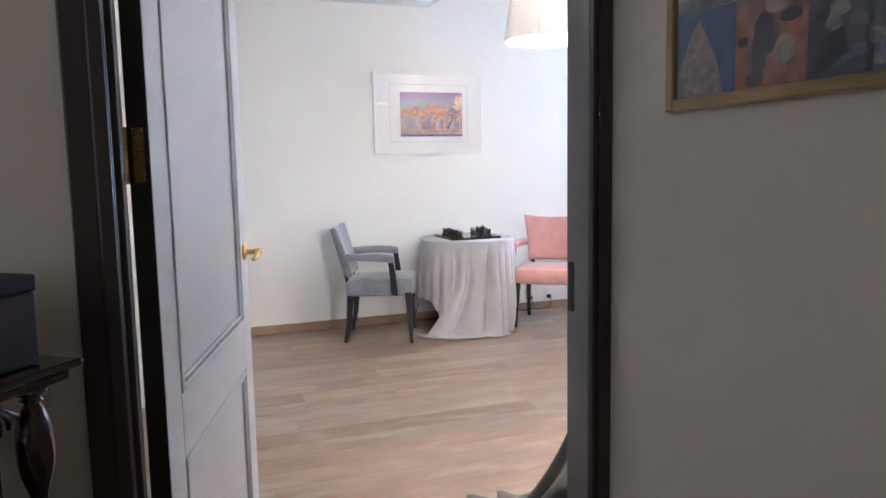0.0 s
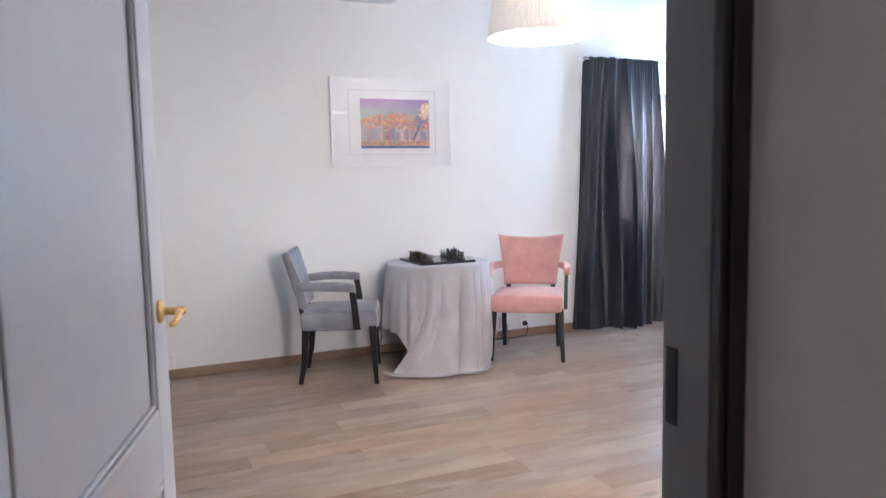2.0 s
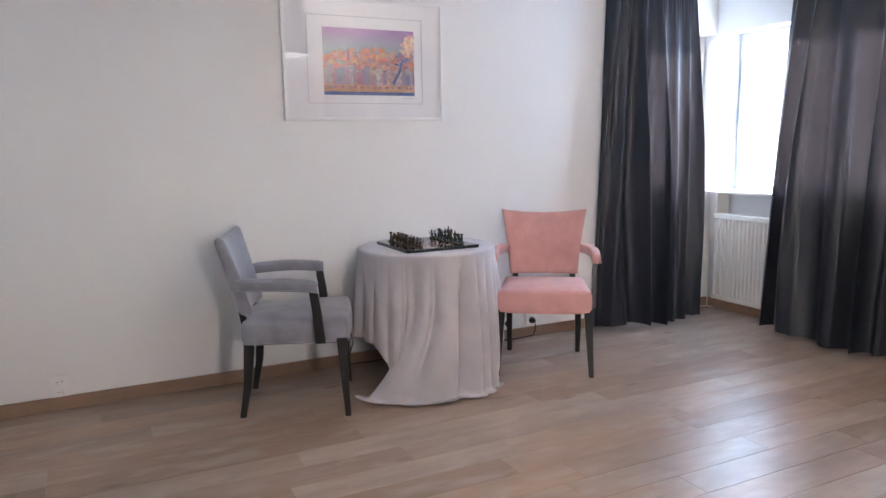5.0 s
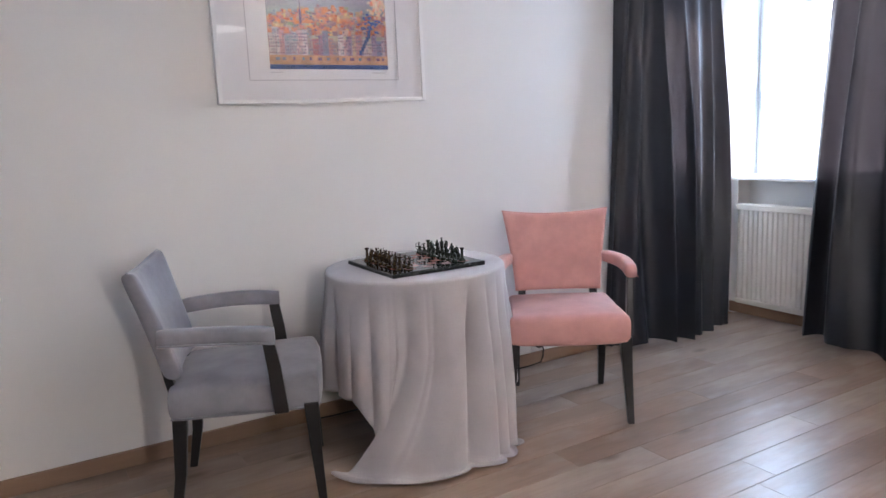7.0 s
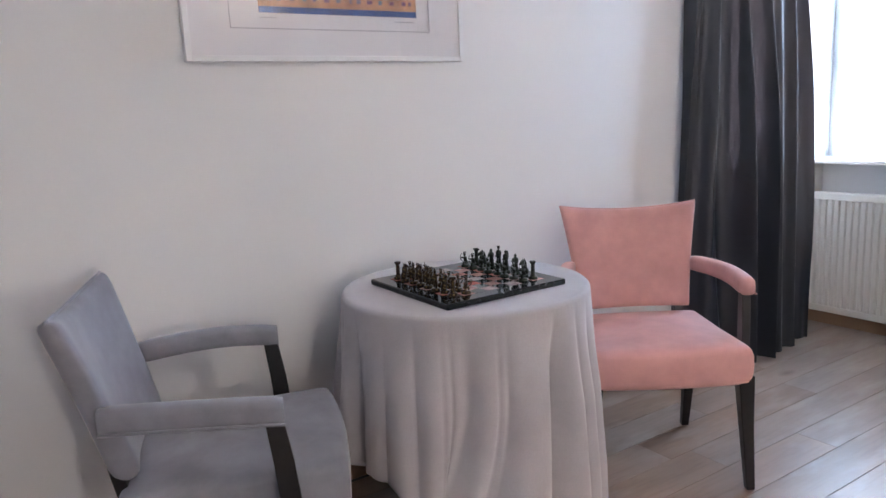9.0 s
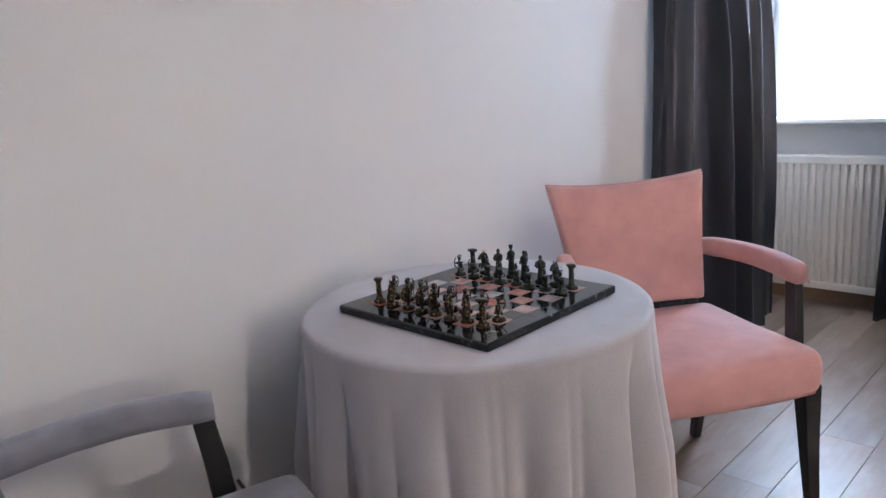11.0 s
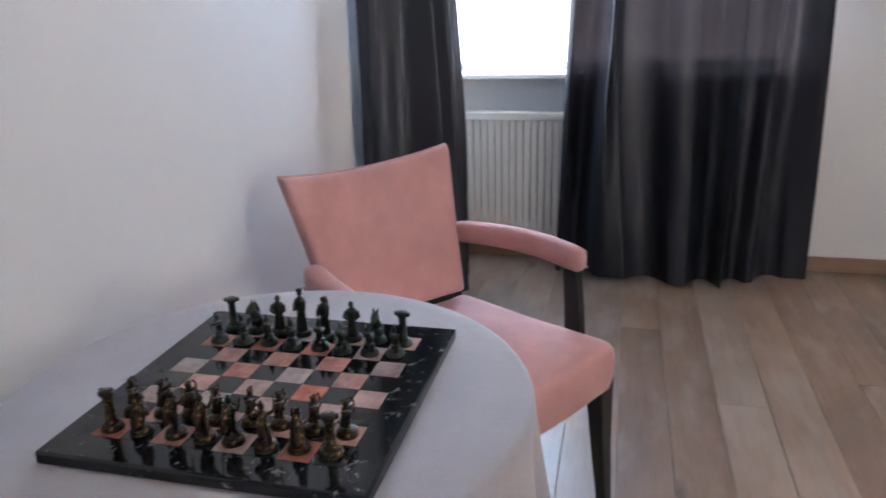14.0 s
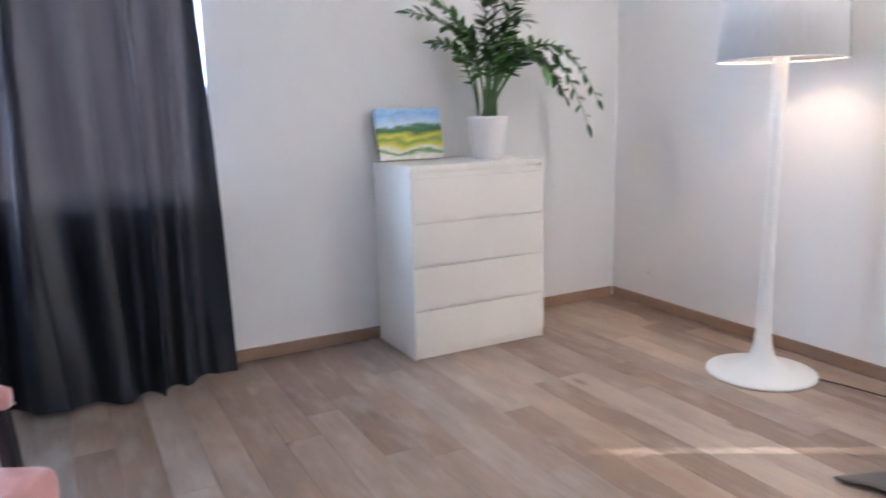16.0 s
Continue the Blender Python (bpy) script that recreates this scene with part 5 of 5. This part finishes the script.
def plant():
    p = thing("potted_plant", "tall potted plant with glossy green leaflets in white pot", "plant", pose(-0.25, -3.055, 1.0))
    part("pot", lathe(((0.0, 0.0), (0.075, 0.0), (0.080, 0.006), (0.108, 0.215), (0.112, 0.228), (0.104, 0.230), (0.099, 0.205), (0.0, 0.2)), 40, None, False), POTGLAZE, p, "white ceramic pot", smooth=True)
    part("soil", lathe(((0.0, 0.206), (0.097, 0.204)), 32, None, False), SOIL, p)
    # one leaflet: pointed oval, folded along its rib, tip along +x
    leaf_bm = bmesh.new()
    prof = ((0.0, 0.002), (0.012, 0.011), (0.030, 0.0155), (0.048, 0.013), (0.063, 0.006), (0.072, 0.0005))
    rows = []
    for x, w in prof:
        zc = -0.006 * (x / 0.072) ** 2
        rows.append([leaf_bm.verts.new((x, s * w, zc + (0.0035 if s else 0) * w / 0.0155)) for s in (-1, 0, 1)])
    for a, b in zip(rows, rows[1:]):
        for k in (0, 1):
            leaf_bm.faces.new((a[k], b[k], b[k + 1], a[k + 1]))
    leaf_me = bpy.data.meshes.new("leaflet")
    leaf_bm.normal_update()
    leaf_bm.to_mesh(leaf_me)
    leaf_bm.free()
    leaf_me.materials.append(LEAF)
    for q in leaf_me.polygons:
        q.use_smooth = True
    rnd = random.Random(21)
    # stems: (sideways reach, towards the room, height, droop)
    stems = ((0.46, -0.02, 0.55, 0.0), (0.34, -0.12, 0.60, 0.0), (0.20, -0.06, 0.50, 0.0), (0.10, -0.16, 0.62, 0.0), (-0.10, -0.05, 0.72, 0.0),
             (-0.14, -0.14, 0.66, 0.0), (-0.02, 0.04, 0.46, 0.0), (-0.26, -0.04, 0.46, 0.06), (-0.42, -0.06, 0.42, 0.14), (-0.68, -0.08, 0.52, 0.34), (-0.34, -0.18, 0.40, 0.10), (0.24, 0.03, 0.42, 0.0), (0.02, -0.12, 0.40, 0.0), (-0.56, 0.02, 0.46, 0.20), (-0.74, -0.03, 0.50, 0.24), (-0.05, -0.20, 0.55, 0.02))
    for sy, sx, hh, droop in stems:
        bx, by = rnd.uniform(-0.05, 0.05), rnd.uniform(-0.05, 0.05)
        pts = []
        for i in range(15):
            t = i / 14
            bend = t ** (1.7 if droop < 0.08 else 1.25)
            pts.append(Vector((bx + sx * bend, by + sy * bend, 0.195 + hh * math.sin(t * math.pi / 2 * (1.0 if not droop else 1.15)) ** 0.9 - droop * max(0, t - 0.45) ** 2 * 5.2)))
        st = part("stem", tube(pts, [0.007 * (1 - 0.75 * i / 14) + 0.001 for i in range(15)], 7), STEM, p, smooth=True)
        n = 26
        for k in range(n):
            t = 0.30 + 0.70 * k / (n - 1)
            f = t * 14
            i = min(13, int(f))
            pos = pts[i].lerp(pts[i + 1], f - i)
            d = (pts[i + 1] - pts[i]).normalized()
            side = d.cross(Vector((0.25 * rnd.uniform(-1, 1) - 0.6, 0.2, 0.9))).normalized() * (1 if k % 2 else -1)
            way = (d * rnd.uniform(0.45, 0.9) + side + Vector((0, 0, rnd.uniform(-0.15, 0.25)))).normalized()
            if k == n - 1:
                way = d
            q = way.to_track_quat('X', 'Z')
            lf = new("leaf", leaf_me)
            lf.parent = st
            sc = rnd.uniform(1.0, 1.45) * (1.0 - 0.25 * abs(t - 0.6))
            lf.matrix_basis = Matrix.Translation(pos) @ q.to_matrix().to_4x4() @ pose(0, 0, 0, rnd.uniform(-35, 35)) @ Matrix.Diagonal((sc, sc, sc, 1))
    return p


plant()


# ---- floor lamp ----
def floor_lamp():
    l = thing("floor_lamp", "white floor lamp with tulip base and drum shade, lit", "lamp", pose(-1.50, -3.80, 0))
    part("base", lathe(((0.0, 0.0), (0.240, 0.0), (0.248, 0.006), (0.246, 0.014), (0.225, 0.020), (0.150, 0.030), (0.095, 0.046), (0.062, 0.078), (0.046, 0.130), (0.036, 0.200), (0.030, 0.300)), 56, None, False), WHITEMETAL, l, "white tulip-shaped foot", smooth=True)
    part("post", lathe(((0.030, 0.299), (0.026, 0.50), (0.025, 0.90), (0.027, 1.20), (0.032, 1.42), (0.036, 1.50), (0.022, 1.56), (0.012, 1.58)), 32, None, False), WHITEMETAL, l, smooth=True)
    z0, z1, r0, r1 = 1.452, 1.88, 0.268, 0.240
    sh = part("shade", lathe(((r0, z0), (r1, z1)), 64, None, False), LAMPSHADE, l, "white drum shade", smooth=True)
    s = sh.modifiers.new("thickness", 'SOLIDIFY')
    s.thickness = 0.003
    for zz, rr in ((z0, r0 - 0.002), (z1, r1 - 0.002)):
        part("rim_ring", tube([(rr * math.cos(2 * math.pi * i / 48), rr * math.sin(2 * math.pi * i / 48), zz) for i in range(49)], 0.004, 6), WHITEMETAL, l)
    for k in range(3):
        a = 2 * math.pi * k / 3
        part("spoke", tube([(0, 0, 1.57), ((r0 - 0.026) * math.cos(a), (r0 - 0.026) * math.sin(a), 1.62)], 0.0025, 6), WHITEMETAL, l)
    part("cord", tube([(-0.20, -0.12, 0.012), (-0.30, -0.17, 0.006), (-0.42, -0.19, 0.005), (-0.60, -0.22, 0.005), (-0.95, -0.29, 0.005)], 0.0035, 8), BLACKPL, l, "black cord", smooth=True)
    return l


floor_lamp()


# ---- swivel lamp on the south wall beside the door ----
def wall_lamp():
    l = thing("wall_lamp", "white swivel wall lamp with round opal glass, lit", "lamp", pose(-3.495, -4.19, 1.03))
    part("back_plate", lathe(((0.0, 0.0), (0.045, 0.0), (0.048, 0.004), (0.046, 0.016), (0.0, 0.018)), 32, pose(0, 0, 0, -90, 0, 0), False), WHITEMETAL, l, smooth=True)
    part("arm", tube([(0, 0.016, 0), (0, 0.040, 0), (0.004, 0.062, 0)], 0.010, 12), WHITEMETAL, l, smooth=True)
    turn = pose(0, 0.070, 0, 0, 0, -28) @ pose(0, 0, 0, -90, 0, 0)
    head = part("head", lathe(((0.0, -0.010), (0.040, -0.006), (0.060, 0.010), (0.094, 0.050), (0.100, 0.086), (0.097, 0.088), (0.090, 0.054), (0.0, 0.014)), 48, turn, False), WHITEMETAL, l, smooth=True)
    part("diffuser", lathe(((0.0, 0.078), (0.060, 0.076), (0.090, 0.068), (0.092, 0.062), (0.0, 0.060)), 48, turn, False), GLOW, head, "glowing opal glass", smooth=True)
    return l


wall_lamp()


# ---- pouf with a throw, beside the door ----
def couch():
    c = thing("pouf", "upholstered pouf by the wall under a throw", "pouf")
    x0, x1, y0, y1 = -3.48, -2.62, -4.12, -3.68
    part("base", box(x0 + 0.02, x1 - 0.02, y0, y1 - 0.02, 0.10, 0.34, 0.02), GREYVELVET, c)
    part("cushion", box(x0 + 0.01, x1 - 0.01, y0 + 0.01, y1 - 0.005, 0.342, 0.495, 0.035, 4), GREYVELVET, c, smooth=True)
    for x in (x0 + 0.08, x1 - 0.08):
        for y in (y0 + 0.07, y1 - 0.08):
            part("leg", beam([(x, y, 0), (x, y, 0.102)], [(0.016, 0.016), (0.022, 0.022)]), BLACKWOOD, c)
    return c


couch()


def throw():
    bm = bmesh.new()
    x0, x1, y0, y1, zt = -3.48, -2.62, -4.10, -3.68, 0.502
    nx, ny = 90, 60
    grid = []
    for i in range(nx + 1):
        row = []
        for j in range(ny + 1):
            a = x0 - 0.52 + (x1 - x0 + 1.06) * i / nx
            b = y0 + (y1 - y0 + 0.60) * j / ny
            dx = max(0, x0 - a, a - x1)
            dy = max(0, b - y1)
            hang = math.hypot(dx, dy) if dx and dy else dx + dy
            px, py = min(max(a, x0), x1), min(b, y1)
            z = zt + 0.006 * math.sin(9 * a + 7 * b) + 0.004 * math.sin(23 * a - 11 * b)
            if hang > 0:
                ddx = (-1 if a < x0 else 1) * dx / hang if dx else 0
                ddy = dy / hang
                drop = min(hang, zt - 0.012)
                over = max(0, hang - (zt - 0.012))
                fl = 0.012 + 0.085 * (drop / zt) ** 1.6 + 0.030 * (1 + math.sin(16 * (a + b) + 3 * math.sin(5 * a))) * (drop / zt) + over
                px, py = px + ddx * fl, py + ddy * (fl + 0.24 * (drop / zt) ** 1.4)
                z = max(0.010 + 0.005 * (1 + math.sin(30 * a + 21 * b)), zt - drop)
            row.append(bm.verts.new((px, py, z)))
        grid.append(row)
    for i in range(nx):
        for j in range(ny):
            bm.faces.new((grid[i][j], grid[i + 1][j], grid[i + 1][j + 1], grid[i][j + 1]))
    ob = to_object("throw_blanket", bm, THROW, True)
    s = ob.modifiers.new("thickness", 'SOLIDIFY')
    s.thickness, s.offset = 0.006, 1
    return tagged(ob, "grey linen throw over a pouf, trailing on the floor", "blanket")


throw()


# ---- hall things ----
def collage():
    p = thing("framed_collage", "gilt framed photo collage on the hall wall", "picture", pose(-3.776, -4.951, 1.642, 0, 0, -90))
    # x towards the door is negative; -y into the hall
    w, h, d, f = 0.445, 0.30, 0.026, 0.021
    bm = bmesh.new()
    for r in ((-w, -w + f, -d, 0, -h, h), (w - f, w, -d, 0, -h, h), (-w + f, w - f, -d, 0, -h, -h + f), (-w + f, w - f, -d, 0, h - f, h)):
        add_box(bm, *r, 0.004)
    part("frame", bm, GOLDFRAME, p, "gilt wooden frame")
    cols = ((0.03, 0.08, 0.24), (0.36, 0.12, 0.05), (0.055, 0.06, 0.075), (0.015, 0.03, 0.055), (0.10, 0.075, 0.075), (0.03, 0.03, 0.05))
    rnd = random.Random(4)
    n, rows = 6, 4
    sw, sh = (2 * w - 2 * f) / n, (2 * h - 2 * f) / rows
    for r in range(rows):
        for k in range(n):
            xa, za = -w + f + k * sw, -h + f + r * sh
            base = cols[(k + r * 2) % 6] if not (r == 0 and k < 2) else cols[k]
            m = marble_material("photo_print", ((0.0, base), (1.0, base)), tuple(0.02 + 0.12 * rnd.random() for _ in range(3)), rough=0.3, scale=34)
            ph = part("photo", box(xa + 0.0006, xa + sw - 0.0006, -0.016, -0.010, za + 0.0006, za + sh - 0.0006), m, p)
            if (r, k) not in ((0, 0), (0, 1)):
                for tone in ((0.20, 0.18, 0.17), (0.012, 0.012, 0.016), (0.09, 0.11, 0.15)):
                    g = bmesh.new()
                    for _ in range(7):
                        cx, cz, ww, hh, sl = rnd.uniform(0.1, 0.9), rnd.uniform(0.1, 0.9), rnd.uniform(0.04, 0.16), rnd.uniform(0.03, 0.12), rnd.uniform(-0.08, 0.08)
                        xs = (max(0.02, cx - ww), min(0.98, cx + ww))
                        y = -0.0163 - 0.0001 * rnd.randrange(6)
                        g.faces.new([g.verts.new((xa + sw * fx, y, za + sh * min(0.98, max(0.02, fz)))) for fx, fz in ((xs[0], cz - hh), (xs[1], cz - hh * 0.6 + sl), (xs[1] - 0.03, cz + hh + sl), (xs[0] + 0.02, cz + hh * 0.7))])
                    part("shape", g, surface("photo_tone", tone, 0.4, vary=0.5, big=60, fine=160, relief=0), ph)
            if r == 0 and k == 0:
                g = bmesh.new()
                v = [g.verts.new(c) for c in ((xa + 0.005, -0.0168, za + 0.002), (xa + sw * 0.82, -0.0168, za + 0.002), (xa + sw * 0.70, -0.0168, za + sh * 0.45), (xa + sw * 0.42, -0.0168, za + sh * 0.88), (xa + sw * 0.30, -0.0168, za + sh * 0.80), (xa + 0.005, -0.0168, za + sh * 0.30))]
                g.faces.new(v)
                part("house", g, surface("photo_stone", (0.28, 0.21, 0.17), 0.4, vary=0.6, big=55, fine=160, relief=0), ph)
            if r == 0 and k == 1:
                g = bmesh.new()
                for fx, fz, rx, rz in ((0.42, 0.62, 0.020, 0.024), (0.36, 0.36, 0.016, 0.034), (0.52, 0.46, 0.014, 0.016), (0.30, 0.10, 0.020, 0.012), (0.78, 0.70, 0.022, 0.010), (0.12, 0.52, 0.012, 0.008)):
                    blob(g, (xa + sw * fx, -0.0165, za + sh * fz), (rx, 0.0008, rz))
                part("shape", g, surface("photo_dark", (0.03, 0.02, 0.02), 0.4, vary=0.3, big=30, fine=160, relief=0), ph)
                g = bmesh.new()
                blob(g, (xa + sw * 0.70, -0.0166, za + sh * 0.36), (0.022, 0.0008, 0.022))
                blob(g, (xa + sw * 0.60, -0.0166, za + sh * 0.84), (0.024, 0.0008, 0.012))
                part("shape", g, surface("photo_pale", (0.34, 0.26, 0.19), 0.4, vary=0.6, big=30, fine=160, relief=0), ph)
    g = part("glass", box(-w + f, w - f, -0.0215, -0.0195, -h + f, h - f), PICGLASS, p)
    g.visible_shadow = False
    return p


collage()


CONSOLE = pose(-4.762, -4.509, 0, 0, 0, 53)


def console():
    """Stands across the corner; its near corner is the origin, front along -x, depth along y."""
    c = thing("console_table", "dark antique console table with turned columns", "console table", CONSOLE)
    L, D, top, shelf = 0.62, 0.29, 1.0, 0.775
    part("top", boxes((-L, 0, 0, D, top - 0.012, top, 0.004), (-L + 0.012, -0.012, 0.012, D - 0.012, top - 0.028, top - 0.0125, 0.005)), ANTIQUE, c)
    part("apron", box(-L + 0.05, -0.10, 0.10, D - 0.03, top - 0.075, top - 0.0285, 0.003), ANTIQUE, c)
    part("lower_shelf", boxes((-L, 0, 0, D, shelf - 0.03, shelf, 0.006), (-L + 0.02, -0.02, 0.02, D - 0.02, shelf - 0.055, shelf - 0.0305, 0.005)), ANTIQUE, c)
    span = top - 0.0285 - shelf - 0.001
    turned = [(r, z * span) for r, z in ((0.021, 0.0), (0.023, 0.03), (0.021, 0.07), (0.011, 0.10), (0.016, 0.13), (0.010, 0.17), (0.014, 0.25), (0.021, 0.36), (0.0245, 0.48), (0.025, 0.60), (0.022, 0.72), (0.016, 0.83), (0.010, 0.88), (0.016, 0.90), (0.012, 0.92), (0.022, 0.95), (0.022, 1.0))]
    for x in (-L + 0.05, -0.05):
        for y in (0.045, D - 0.045):
            part("column", lathe(turned, 24, pose(x, y, shelf + 0.0005)), ANTIQUE, c, smooth=True)
            part("leg", lathe([(r * 1.2, z * (shelf - 0.057) / span) for r, z in turned], 24, pose(x, y, 0.001)), ANTIQUE, c, smooth=True)
    part("stretcher", box(-L + 0.06, -0.06, 0.035, 0.055, 0.10, 0.14, 0.004), ANTIQUE, c)
    part("drawer", box(-L + 0.10, -0.10, 0.05, D - 0.06, shelf + 0.001, shelf + 0.10, 0.004), ANTIQUE, c)
    part("drawer_pull", boxes((-0.26, -0.16, 0.040, 0.0495, shelf + 0.03, shelf + 0.042, 0.003)), BRASS, c, "worn brass pull")
    for k in range(3):
        x = -0.13 - k * 0.18
        cr = bmesh.new()
        for a in range(-3, 4):
            add_tube(cr, [(x, 0.030, top - 0.030), (x + 0.012 * a, 0.024, top - 0.055), (x + 0.014 * a, 0.030, top - 0.078 + 0.002 * a * a)], [0.006, 0.006, 0.003], 6)
        part("carving", cr, ANTIQUE, c, "carved shell ornament", smooth=True)
    return c


console()


def casket():
    b = thing("lacquer_box", "dark lacquered box with painted violet lid", "box", CONSOLE @ pose(-0.217, 0.122, 1.001))
    m = height_paint("painted_lacquer", 0.0, 0.14, ((0.0, (0.010, 0.010, 0.012)), (0.35, (0.020, 0.016, 0.020)), (0.6, (0.050, 0.022, 0.026)), (0.85, (0.026, 0.020, 0.040)), (1.0, (0.014, 0.012, 0.020))), 0.12, 10)
    part("body", box(-0.18, 0.175, -0.09, 0.10, 0.0, 0.098, 0.003), m, b)
    part("lid", box(-0.182, 0.177, -0.092, 0.102, 0.0985, 0.122, 0.004), m, b)
    part("clasp", box(-0.012, 0.012, -0.097, -0.0925, 0.08, 0.112, 0.001), BRASS, b)
    return b


casket()


# ---- floor planks ----
def planks():
    rnd = random.Random(2)
    wdt = 0.148
    meshes = {}

    def mesh_for(length):
        key = round(length, 2)
        if key not in meshes:
            bm = box(-key / 2, key / 2, -wdt / 2 + 0.0006, wdt / 2 - 0.0006, -0.011, 0.0, 0.0009, 1)
            me = bpy.data.meshes.new("plank")
            bm.to_mesh(me)
            bm.free()
            me.materials.append(PLANK)
            meshes[key] = me
        return meshes[key]
    y = -4.276 + wdt / 2
    while y < 0.085:
        x = ROOM_L
        first = True
        while x < -0.02:
            L = rnd.choice((0.9, 1.2, 1.5, 1.8))
            if first:
                L = rnd.choice((0.3, 0.5, 0.7, 0.9, 1.1, 1.3))
                first = False
            if x + L > -0.35:
                L = round(-x, 2)
            ob = new("plank", mesh_for(L - 0.001 if False else L))
            ob.parent = floor
            ob.location = (x + L / 2 + 0.0004, min(y, 0.09 - wdt / 2), 0)
            x += L
        y += wdt


planks()
